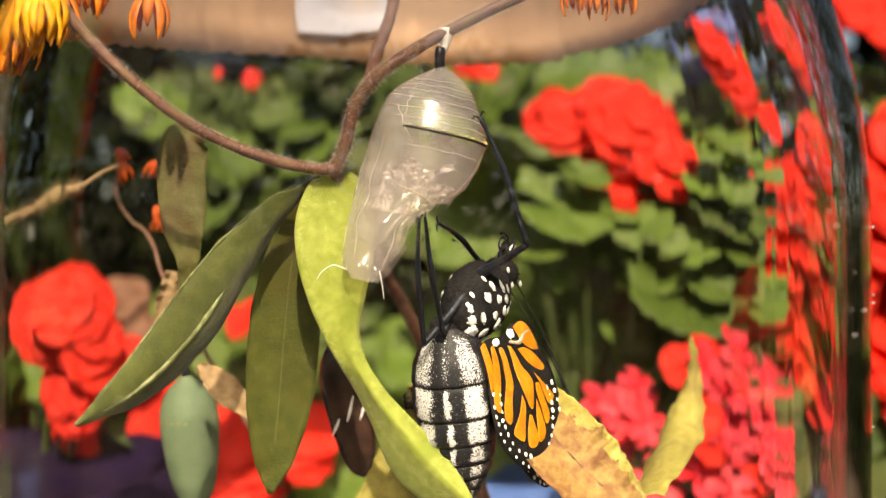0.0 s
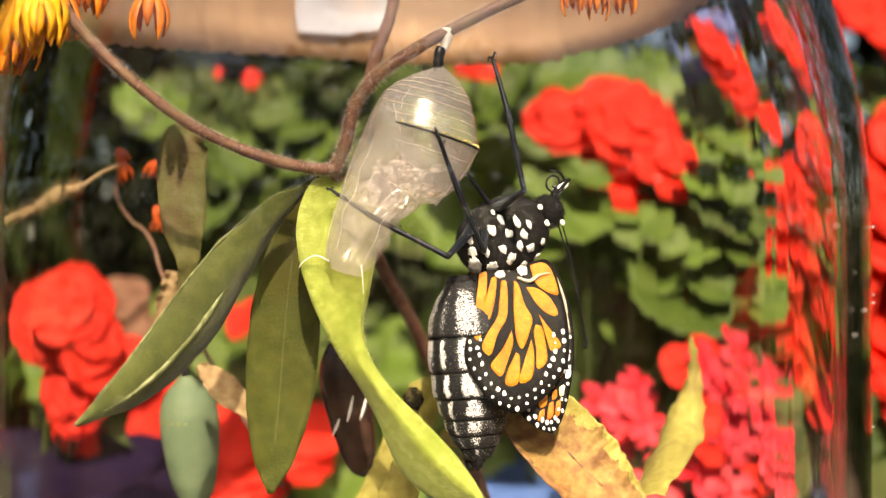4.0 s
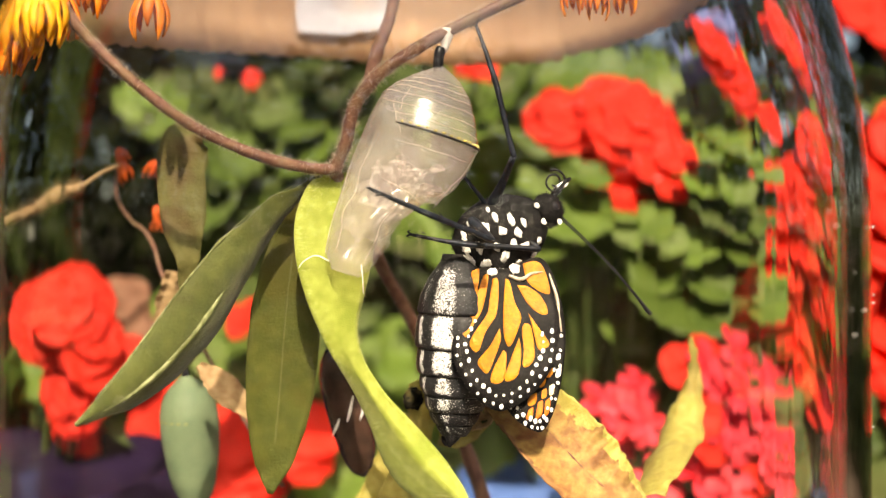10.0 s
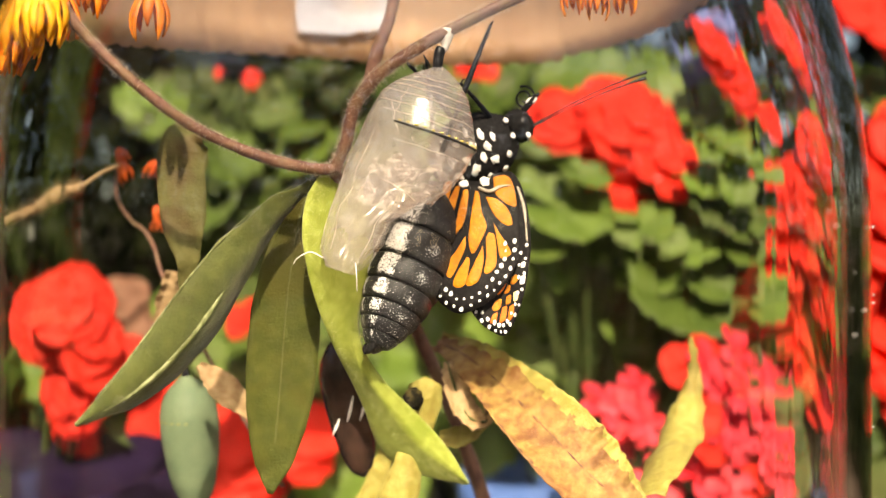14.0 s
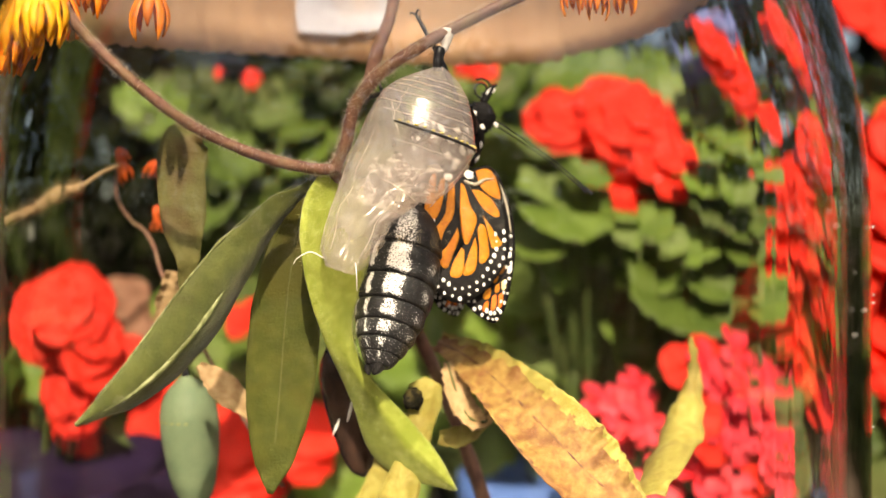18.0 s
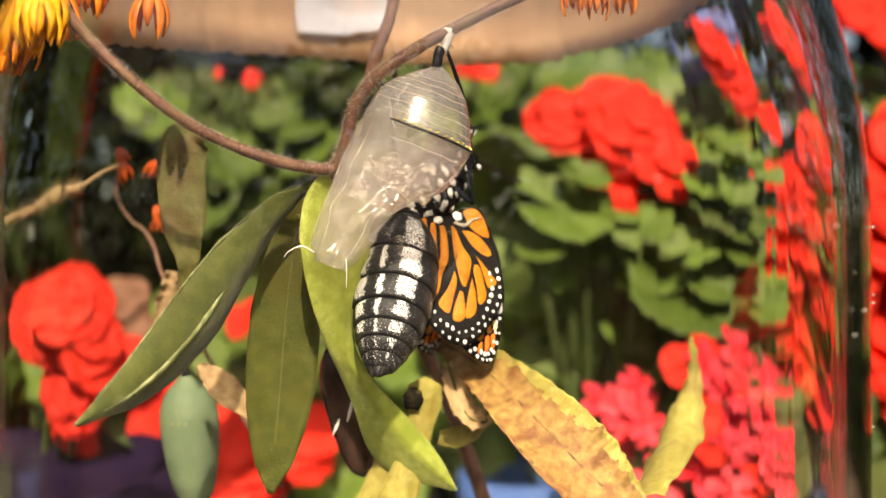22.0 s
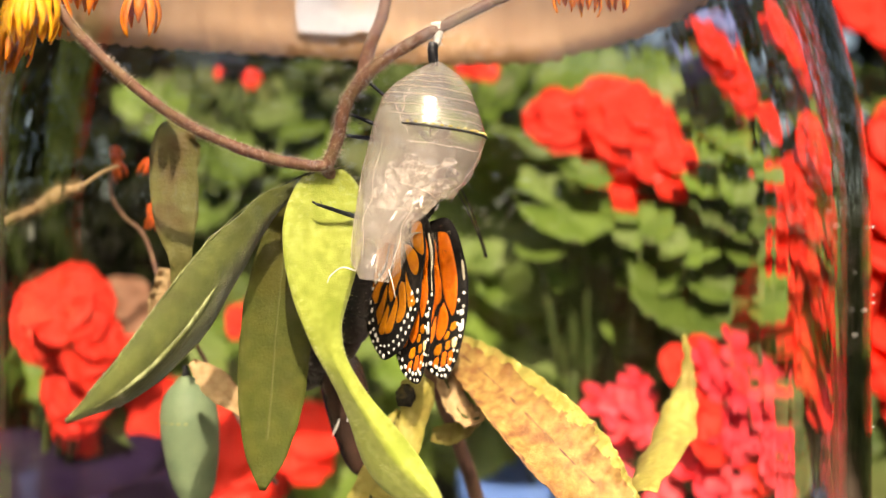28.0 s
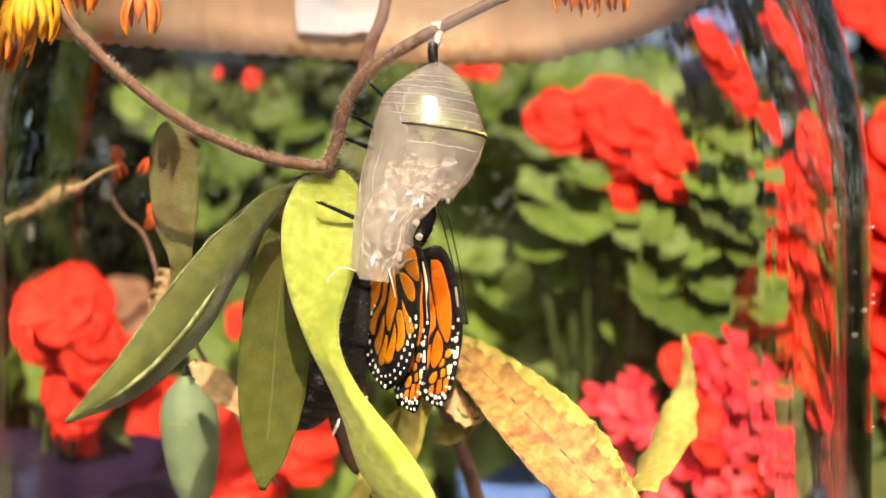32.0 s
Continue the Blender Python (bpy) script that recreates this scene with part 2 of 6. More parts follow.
# ---- mesh helpers ----
def link_mesh(name, bm, material, smooth=True):
    me = bpy.data.meshes.new(name)
    bm.to_mesh(me)
    bm.free()
    for mat in material if isinstance(material, (list, tuple)) else [material]:
        me.materials.append(mat)
    if smooth:
        me.polygons.foreach_set("use_smooth", [True] * len(me.polygons))
    return me


def part(name, bm, material, parent, label="", origin=None, smooth=True):
    """One mesh object under a thing or a part; origin: its turning point in the parent's space."""
    if origin is not None:
        bmesh.ops.translate(bm, verts=bm.verts, vec=-Vector(origin))
    ob = new(name, link_mesh(name, bm, material, smooth))
    ob.parent = parent
    if origin is not None:
        ob.location = origin
    return tagged(ob, label) if label else ob


def thing(name, label, category, at=(0, 0, 0), group="", kind=""):
    ob = new(name)
    ob.empty_display_size = 0.005
    ob.location = at
    return tagged(ob, label, category, group, kind)


def solid(name, bm, material, label, category, group="", kind="", at=None, smooth=True):
    if at is not None:
        bmesh.ops.translate(bm, verts=bm.verts, vec=-Vector(at))
    ob = new(name, link_mesh(name, bm, material, smooth))
    if at is not None:
        ob.location = at
    return tagged(ob, label, category, group, kind)


def glide(points, n):
    """n + 1 points on a smooth line through the given ones (vectors or numbers)."""
    pts = [points[0] * 2 - points[1], *points, points[-1] * 2 - points[-2]]
    spans = len(points) - 1
    res = []
    for i in range(n + 1):
        s = min(i / n * spans, spans - 1e-6)
        k, f = int(s), s - int(s)
        a, b, c, d = pts[k:k + 4]
        res.append((b * 2 + (c - a) * f + (a * 2 - b * 5 + c * 4 - d) * f * f + (b * 3 - a - c * 3 + d) * f ** 3) * 0.5)
    return res


def tube(points, radii, n=24, sides=10, bm=None, rough=0.0):
    """A round stalk through points with a changing radius and closed ends."""
    bm = bm or bmesh.new()
    line, rad = glide([Vector(p) for p in points], n), glide([float(r) for r in radii], n)
    side = Vector((0.3, 1, 0.2)).normalized()
    rings = []
    for i, p in enumerate(line):
        way = (line[min(i + 1, n)] - line[max(i - 1, 0)]).normalized()
        side = (side - way * side.dot(way)).normalized()
        up = way.cross(side)
        ring = []
        for k in range(sides):
            a = math.tau * k / sides
            r = max(rad[i], 1e-6)
            if rough:
                r *= 1 + rough * noise.noise(p * 900 + Vector((k * 1.7, 0, 0)))
            ring.append(bm.verts.new(p + (side * math.cos(a) + up * math.sin(a)) * r))
        rings.append(ring)
    for a, b in zip(rings, rings[1:]):
        for k in range(sides):
            bm.faces.new((a[k], a[(k + 1) % sides], b[(k + 1) % sides], b[k]))
    bm.faces.new(rings[0][::-1])
    bm.faces.new(rings[-1])
    return bm


def ball(centre, rx, ry, rz, rot=None, u=14, v=9, bm=None):
    bm = bm or bmesh.new()
    m = Matrix.Translation(centre) @ (rot or Matrix()) @ Matrix.Diagonal((rx, ry, rz, 1))
    bmesh.ops.create_uvsphere(bm, u_segments=u, v_segments=v, radius=1.0, matrix=m)
    return bm


def blade(points, widths, across, n=30, m=8, fold=0.15, thick=0.00022, wave=0.0, bm=None, seed=0.0, other=None):
    """A leaf or petal: a curved sheet with thickness along a line, its half widths and its cross directions given."""
    bm = bm or bmesh.new()
    line = glide([Vector(p) for p in points], n)
    half = glide([float(w) for w in widths], n)
    cross = glide([Vector(a) for a in across], n)
    second = glide([Vector(a) for a in other], n) if other else None
    top, low = [], []
    for i, p in enumerate(line):
        way = (line[min(i + 1, n)] - line[max(i - 1, 0)]).normalized()
        c = cross[i].normalized()
        c = (c - way * c.dot(way)).normalized()
        nrm = way.cross(c).normalized()
        w = max(half[i], 2e-5)
        row, under = [], []
        for k in range(m + 1):
            s = 2 * k / m - 1
            q = p + c * w * s + nrm * fold * w * (s * s - 0.3)
            if second and s < 0:
                q = p - second[i] * U * s - nrm * fold * w * 0.3
            if wave:
                q = q + nrm * wave * noise.noise(Vector((i * 0.35 + seed, s * 1.3, seed))) * (0.4 + abs(s))
                q = q + c * wave * 0.6 * s * noise.noise(Vector((i * 0.5, s * 3 + seed, 4.2)))
            t = thick * (1 - 0.6 * abs(s))
            row.append(bm.verts.new(q + nrm * t * 0.5))
            under.append(bm.verts.new(q - nrm * t * 0.5))
        top.append(row)
        low.append(under)
    for i in range(n):
        for k in range(m):
            bm.faces.new((top[i][k], top[i][k + 1], top[i + 1][k + 1], top[i + 1][k]))
            bm.faces.new((low[i][k], low[i + 1][k], low[i + 1][k + 1], low[i][k + 1]))
        bm.faces.new((top[i][0], top[i + 1][0], low[i + 1][0], low[i][0]))
        bm.faces.new((top[i][m], low[i][m], low[i + 1][m], top[i + 1][m]))
    for k in range(m):
        bm.faces.new((top[0][k], low[0][k], low[0][k + 1], top[0][k + 1]))
        bm.faces.new((top[n][k], top[n][k + 1], low[n][k + 1], low[n][k]))
    return bm


def down_hair(points, reach, count, length, bm=None, seed=1, flat=None):
    """Fine hairs that stand off a line at the given reach."""
    bm = bm or bmesh.new()
    rnd = random.Random(seed)
    line = glide([Vector(p) for p in points], 200)
    far = glide([float(r) for r in reach], 200)
    for _ in range(count):
        i = rnd.randrange(1, 199)
        way = (line[i + 1] - line[i - 1]).normalized()
        if flat:
            o = (flat * rnd.choice((-1, 1)) + Vector((rnd.gauss(0, .3), rnd.gauss(0, .3), rnd.gauss(0, .3)))).normalized()
        else:
            o = Vector((rnd.gauss(0, 1), rnd.gauss(0, 1), rnd.gauss(0, 1)))
            o = (o - way * o.dot(way)).normalized()
        base = line[i] + o * far[i] * 0.92
        tip = base + (o + way * rnd.gauss(0, 0.35)).normalized() * length * rnd.uniform(0.5, 1.2)
        s = way.cross(o).normalized() * 0.000015
        w = way * 0.000015
        vs = [bm.verts.new(base + s), bm.verts.new(base - s * 0.5 + w), bm.verts.new(base - s * 0.5 - w), bm.verts.new(tip)]
        for f in ((0, 1, 3), (1, 2, 3), (2, 0, 3)):
            bm.faces.new([vs[q] for q in f])
    return bm


X, Y, Z = Vector((1, 0, 0)), Vector((0, 1, 0)), Vector((0, 0, 1))

# ---- ground and far garden ----
bm = bmesh.new()
bmesh.ops.create_grid(bm, x_segments=60, y_segments=60, size=400.0)
for v in bm.verts:
    v.co.x, v.co.y = math.copysign(abs(v.co.x / 400) ** 3 * 400, v.co.x), math.copysign(abs(v.co.y / 400) ** 3 * 400, v.co.y)
    d = v.co.length
    v.co.z = 0.0 if d < 0.35 else 0.012 * noise.noise(v.co * 2.3)
solid("ground", bm, M_SOIL, "bare brown garden soil round the jar and pots", "ground", kind="structure")


def leaf_cloud(count, lo, hi, size, seed, keep=None):
    """Many small loose leaves filling a block, for growth that nobody could count."""
    rnd = random.Random(seed)
    verts, faces = [], []
    while count:
        c = Vector([rnd.uniform(a, b) for a, b in zip(lo, hi)])
        if keep and not keep(c):
            continue
        count -= 1
        a = Vector((rnd.gauss(0, 1), rnd.gauss(0, 1), rnd.gauss(0, 1))).normalized()
        b = a.orthogonal().normalized()
        nn = a.cross(b)
        s = size * rnd.uniform(0.6, 1.3)
        k = len(verts)
        for f, g, h in ((-1, 0, 0), (-0.3, 0.42, 0.1), (0.45, 0.36, 0.1), (1, 0, -0.1), (0.45, -0.36, 0.1), (-0.3, -0.42, 0.1), (0, 0, -0.05)):
            verts.append(c + a * f * s + b * g * s + nn * h * s)
        faces += [(k + i, k + (i + 1) % 6, k + 6) for i in range(6)]
    me = bpy.data.meshes.new("leaves")
    me.from_pydata(verts, [], faces)
    return me


# Backdrop whose near-black leaves stand for the dark between the flowers.
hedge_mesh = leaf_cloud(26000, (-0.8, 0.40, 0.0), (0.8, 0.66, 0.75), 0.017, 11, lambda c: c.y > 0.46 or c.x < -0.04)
hedge_mesh.materials.append(M_HEDGE_SHADE)
tagged(new("hedge", hedge_mesh), "dense hedge at the back of the bed, near-black to stand for deep shade", "hedge", kind="stuff")
# Added out of view, to give the jar's glass something dark to reflect.
glare_hedge_mesh = leaf_cloud(20000, (-1.3, -1.25, 0.0), (1.3, 0.75, 0.8), 0.03, 12, lambda c: c.y < -0.95 or abs(c.x) > 1.0)
glare_hedge_mesh.materials.append(M_HEDGE_SHADE)
tagged(new("hedge", glare_hedge_mesh), "added unseen dark hedge that keeps sky glare off the jar", "hedge", kind="stuff")

# ---- the glass jar, standing on the ground ----
JAR = Vector((-0.0038, 0.006, 0.0))
JAR_R = 0.0528


def jar_profile(inset):
    """Radius and height up the wall: base, straight wall, rounded shoulder, mouth."""
    z0 = 0.175
    rows = [(0.0, 0.0 + inset), (JAR_R * 0.8, 0.0 + inset), (JAR_R * 0.95, 0.004 + inset), (JAR_R, 0.014), (JAR_R, 0.09)]
    rows += [(JAR_R, 0.12 + 0.0031 * k) for k in range(20)]
    rows += [(JAR_R - 0.0065 * (k / 6) ** 1.8, z0 + 0.004 + 0.030 * k / 6) for k in range(1, 8)]
    rows += [(JAR_R - 0.0090, z0 + 0.0415)]
    return [(max(r - inset, 0.0), z) for r, z in rows]


bm = bmesh.new()
outer, inner = jar_profile(0.0), jar_profile(0.0023)
prof = outer + inner[::-1]
SIDES = 640


def ripple(z, a, within):
    """Drawn-out waves in the inner face of the far wall."""
    if not within or math.sin(a) < 0.1:
        return 0.0
    calm = min(1.0, max(0.15, (math.sin(a) - 0.35) / 0.4)) if math.cos(a) < 0 else 1.0
    p = Vector((a * 9.0, z * 45.0, 2.0))
    q = Vector((a * 24.0, z * 22.0, 5.0))
    return calm * (0.00004 * noise.noise(p) + 0.000018 * noise.noise(p * 2.3) + 0.000022 * noise.noise(q) + 0.000009 * noise.noise(Vector((a * 60.0, z * 30.0, 8.0))))


rings = []
for row, (r, z) in enumerate(prof):
    if r < 1e-6:
        rings.append([bm.verts.new((0, 0, z))])
    else:
        rings.append([])
        for k in range(SIDES):
            a = math.tau * k / SIDES
            q = r + ripple(z, a, row >= len(outer))
            rings[-1].append(bm.verts.new((q * math.cos(a) * (1 + 0.002 * math.sin(5 * a)), q * math.sin(a), z)))
for a, b in zip(rings, rings[1:]):
    for k in range(SIDES):
        if len(a) == 1:
            bm.faces.new((a[0], b[k], b[(k + 1) % SIDES]))
        elif len(b) == 1:
            bm.faces.new((a[k], b[0], a[(k + 1) % SIDES]))
        else:
            bm.faces.new((a[k], a[(k + 1) % SIDES], b[(k + 1) % SIDES], b[k]))
bmesh.ops.recalc_face_normals(bm, faces=bm.faces)
jar = thing("glass_jar", "large clear glass jar with a rounded shoulder, standing on soil", "jar", JAR)
wall = part("wall", bm, M_GLASS, jar)
wall.visible_shadow = False
rim_line = [Vector((0.0422 * math.cos(math.tau * k / 64), 0.0422 * math.sin(math.tau * k / 64), 0.2172)) for k in range(65)]
rim = part("rim", tube(rim_line, [0.0013] * 65, 128, 10), M_GLASS, jar, "rounded glass rim")
rim.visible_shadow = False

# ---- kraft paper collar standing on the back of the jar's shoulder ----
# Made-up stand-in for the tan band across the top of the jar.
def paper_edge(a):
    """Height of the paper's torn lower edge round the back of the jar; a: degrees to the right of straight back."""
    low = 0.2064 - 0.0009 * math.sin(radians(a * 1.6 + 20)) if a < 30 else 0.2064 + 0.0035 * ((a - 30) / 35) ** 1.6
    low -= 0.0045 * max(0.0, (-a - 20) / 62) ** 1.3
    return low + 0.00022 * math.sin(a * 1.7) + 0.0001 * math.sin(a * 6.1)


def shoulder(z):
    return JAR_R - 0.0065 * (max(0.0, z - 0.179) / 0.030) ** 1.8


bm = bmesh.new()
NA = 140
layers = []
for gap in (0.0, 0.0003):
    cols = []
    for k in range(NA + 1):
        a = -96 + 164 * k / NA
        e = paper_edge(a)
        w = 0.00035 * math.sin(a * 0.31) + 0.0003 * math.sin(a * 0.83 + 1)
        r0 = shoulder(e) + 0.0002
        col = [(r0 + w * (1 - q / 6) + gap, e + (0.0245 - 0.004 * math.sin(a * 0.05)) * (1 - q / 6)) for q in range(7)]
        cols.append([bm.verts.new((r * math.sin(radians(a)), r * math.cos(radians(a)), z)) for r, z in col])
    layers.append(cols)
for cols, flip in ((layers[0], False), (layers[1], True)):
    for a, b in zip(cols, cols[1:]):
        for q in range(len(a) - 1):
            f = (a[q], a[q + 1], b[q + 1], b[q])
            bm.faces.new(f[::-1] if flip else f)
for k in range(NA):
    for q in (0, -1):
        bm.faces.new((layers[0][k][q], layers[0][k + 1][q], layers[1][k + 1][q], layers[1][k][q]))
bmesh.ops.recalc_face_normals(bm, faces=bm.faces)
paper = solid("paper_collar", bm, M_PAPER, "made-up tan kraft paper collar standing on the jar shoulder", "paper collar")
paper.location = JAR
# Pale ragged sheet that imitates the sky's reflection in the jar's shoulder.
bm = bmesh.new()
cols = []
for k in range(25):
    f = k / 24
    ragged = (0.0001 + 0.0006 * max(0.0, f - 0.6)) * math.sin(k * 1.9) + 0.0004 * max(0.0, f - 0.5) * math.sin(k * 4.3) + 0.0030 * max(0.0, f - 0.55)
    col = []
    for q, z in enumerate((0.2240, 0.2180, 0.2128 + ragged, 0.2102 + ragged)):
        a = radians(-27 + 21 * f + (0.35 * q * (1 - f) - 0.6 * q * f) + 0.3 * math.sin(q * 2.1 + k))
        col.append(bm.verts.new((0.0459 * math.sin(a), 0.0459 * math.cos(a), z)))
    cols.append(col)
for a, b in zip(cols, cols[1:]):
    for q in range(3):
        bm.faces.new((a[q], a[q + 1], b[q + 1], b[q]))
part("sky_glint", bm, surface("painted_sky_glint", (0.23, 0.225, 0.26), (0.33, 0.33, 0.385), 250, 0.7, c3=(0.34, 0.25, 0.19)), paper, "pale ragged sheet standing in for reflected sky")
rnd = random.Random(77)
# Tiny white specks scattered over the front of the glass.
speck = link_mesh("white_speck", ball((0, 0, 0), 2.2 * U, 0.8 * U, 1.6 * U, u=8, v=5), M_SILK)
for k in range(26):
    a = radians(rnd.uniform(-72, -8) if k % 4 else rnd.uniform(-170, -100))
    d = new("white_speck", speck)
    d.parent = jar
    d.matrix_basis = Matrix.Translation((0.0529 * math.cos(a), 0.0529 * math.sin(a), rnd.uniform(0.152, 0.186))) @ Matrix.Scale(rnd.uniform(0.4, 1.1), 4)

# ---- milkweed cutting in the jar ----
plant = thing("milkweed_plant", "milkweed cutting with hairy brown stems, drooping leaves and orange flowers", "plant", (0.012, 0.012, 0.0046))
PL = Vector(plant.location)


def on_plant(*args):
    return sight(*args) - PL


STEM = [Vector((0.0, 0.0, 0.0)), on_plant(905, 1150, 24), on_plant(858, 890, 33), on_plant(785, 690, 35), on_plant(735, 580, 33), on_plant(680, 480, 27), on_plant(625, 370, 12), on_plant(592, 303, 3)]
part("stem", tube(STEM, [22 * U, 20 * U, 17 * U, 16 * U, 15 * U, 14 * U, 13 * U, 12 * U], 60, 12, rough=0.12), M_STEM, plant)
TWIG = [on_plant(592, 303, 3), on_plant(612, 255, 2), on_plant(628, 190, 1), on_plant(672, 135, 0), on_plant(740, 88, 0), on_plant(815, 48, 0), on_plant(890, 12, 1), on_plant(990, -30, 2)]
part("twig", tube(TWIG, [12 * U, 11 * U, 12 * U, 11 * U, 11 * U, 10 * U, 10 * U, 10 * U], 60, 12, rough=0.2), M_STEM, plant)
ARCH = [on_plant(600, 300, 3), on_plant(560, 300, 2), on_plant(480, 284, 0), on_plant(390, 250, -2), on_plant(320, 212, -4), on_plant(240, 150, -6), on_plant(160, 76, -7), on_plant(104, 8, -8), on_plant(70, -40, -8)]
part("flower_stalk", tube(ARCH, [11 * U, 10 * U, 10 * U, 9 * U, 9 * U, 9 * U, 9 * U, 10 * U, 9 * U], 60, 12, rough=0.15), M_STEM, plant)
BACKTWIG = [on_plant(655, 150, 4), on_plant(668, 90, 14), on_plant(688, 40, 20), on_plant(702, -20, 24)]
part("twig", tube(BACKTWIG, [14 * U, 13 * U, 12 * U, 12 * U], 24, 10, rough=0.15), M_STEM, plant)
bm = down_hair(TWIG, [12 * U] * 8, 2600, 11 * U, seed=3)
down_hair(ARCH, [10 * U] * 9, 2400, 9 * U, bm, 4)
down_hair(STEM[3:], [15 * U] * 5, 300, 14 * U, bm, 5)
tagged(part("stem_hair", bm, M_HAIR, plant, "short pale hairs on the stems"), kind="stuff")


def leaf(points, widths, across, material, label="", fold=0.15, wave=4 * U, rib=True, seed=0.0, hairs=None, rib_material=None, name="leaf", n=34, other=None, lit=False, margin_of=None, m=10):
    pts = [on_plant(*p) for p in points]
    ob = part(name, blade(pts, [w * U for w in widths], across, n, m, fold, 5 * U, wave, seed=seed, other=other), material, plant, label, origin=pts[0])
    if rib:
        line = glide(pts, 16)
        cr = glide([Vector(a) for a in across], 16)
        mid = []
        for i, p in enumerate(line):
            way = (line[min(i + 1, 16)] - line[max(i - 1, 0)]).normalized()
            c = (cr[i] - way * cr[i].dot(way)).normalized()
            nrm = way.cross(c).normalized()
            w = glide([float(v) for v in widths], 16)[i] * U
            mid.append(p - nrm * fold * w * 0.3 - pts[0])
        # When lit, a thicker pale midrib imitates a streak of sun.
        part("midrib", tube(mid, [0.8 * U, 1 * U, 2 * U, 6 * U, 5 * U, 1 * U] if lit else [5 * U] + [3.2 * U] * 3 + [1.5 * U], 70 if lit else 30, 10 if lit else 6, rough=0.3 if lit else 0.0), M_SUN_STREAK if lit else rib_material or M_RIB, ob)
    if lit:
        # Raised pale strips imitate light caught on both leaf edges.
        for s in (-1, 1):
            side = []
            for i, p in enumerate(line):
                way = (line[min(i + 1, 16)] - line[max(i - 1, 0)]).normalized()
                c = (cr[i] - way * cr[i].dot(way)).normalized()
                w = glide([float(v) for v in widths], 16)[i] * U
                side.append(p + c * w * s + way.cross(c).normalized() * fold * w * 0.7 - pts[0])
            part("lit_edge", tube(side, [0.3 * U, 0.7 * U, 1.5 * U, 1.8 * U, 0.6 * U], 110, 6, rough=1.2), M_SUN_STREAK, ob, "downy edge painted pale as if sunlit")
    if margin_of:
        ob.data.materials.append(margin_of)
        ob.data.materials.append(M_BROWN_RIB)
        for f in ob.data.polygons:
            i, k = divmod(f.index, 2 * m + 2)
            side = 2 * (k // 2 + 0.5) / m - 1
            ragged = 0.4 * noise.noise(Vector((i * 0.09, side, seed))) + 0.25 * noise.noise(Vector((i * 0.35, side * 3, seed)))
            if k < 2 * m and side > 0.68 + ragged:
                f.material_index = 1
            elif k < 2 * m and i > n * 0.35 and side < -0.86 + 1.2 * ragged:
                f.material_index = 2
    if hairs:
        bmh = down_hair([p - pts[0] for p in pts], [w * U for w in widths], hairs, 9 * U, seed=7, flat=Vector((0.85, 0.45, 0.25)))
        tagged(part("leaf_hair", bmh, M_HAIRGREEN, ob), kind="stuff")
    return ob


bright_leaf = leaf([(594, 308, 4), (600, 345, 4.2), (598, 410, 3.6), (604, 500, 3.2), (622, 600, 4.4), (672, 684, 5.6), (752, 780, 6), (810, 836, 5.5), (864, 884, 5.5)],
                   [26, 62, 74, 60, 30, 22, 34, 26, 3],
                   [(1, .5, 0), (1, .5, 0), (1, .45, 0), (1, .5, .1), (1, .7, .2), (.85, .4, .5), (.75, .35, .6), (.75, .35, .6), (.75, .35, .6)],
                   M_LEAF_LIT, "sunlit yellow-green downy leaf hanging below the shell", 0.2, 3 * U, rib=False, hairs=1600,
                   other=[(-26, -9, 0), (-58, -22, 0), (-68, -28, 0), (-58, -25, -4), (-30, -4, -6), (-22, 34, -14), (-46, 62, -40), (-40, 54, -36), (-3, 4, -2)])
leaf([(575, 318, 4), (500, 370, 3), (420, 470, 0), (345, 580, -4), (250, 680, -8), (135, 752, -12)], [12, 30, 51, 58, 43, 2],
     [(-.5, -.7, .1), (-.5, -.7, .1), (-.5, -.7, .1), (-.48, -.65, .15), (-.4, -.6, .3), (-.35, -.5, .4)], M_LEAF_SHADE_DEEP, "long olive-green leaf, darkened as shade, with midrib and edges painted sunlit", 0.45, 6 * U, seed=2.0, lit=True)
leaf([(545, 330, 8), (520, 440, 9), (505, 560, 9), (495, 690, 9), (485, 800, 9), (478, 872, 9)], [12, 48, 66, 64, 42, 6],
     [(1, .1, 0), (1, .2, 0), (1, .2, .1), (1, .2, .1), (1, .2, .1), (1, .2, .1)], M_LEAF_SHADE, "drooping green leaf, dulled in colour to look shaded", 0.2, 4 * U, seed=3.0)
leaf([(352, 236, 12), (330, 250, 11), (320, 310, 11), (324, 390, 11), (330, 455, 11), (326, 500, 12), (332, 560, 13)], [22, 44, 46, 42, 24, 12, 3],
     [(1, .2, .1), (1, .2, .1), (1, .2, 0), (1, .15, .03), (1, .1, -.05), (1, .25, 0), (1, .2, 0)], M_LEAF_FADED, "small folded faded olive leaf", 0.22, 6 * U, rib=False, seed=4.0)
leaf([(776, 604, 26), (830, 632, 20), (900, 690, 12), (980, 770, 6), (1060, 850, 3), (1140, 905, 2)], [20, 40, 60, 76, 70, 20],
     [(.6, .3, .7), (.6, .4, .65), (.62, .4, .6), (.65, .4, .6), (.65, .4, .6), (.65, .4, .6)], M_LEAF_BROWN, "yellow and brown withering leaf", 0.3, 8 * U, seed=5.0, rib_material=M_BROWN_RIB, margin_of=M_LEAF_YELLOW, n=90, m=40)
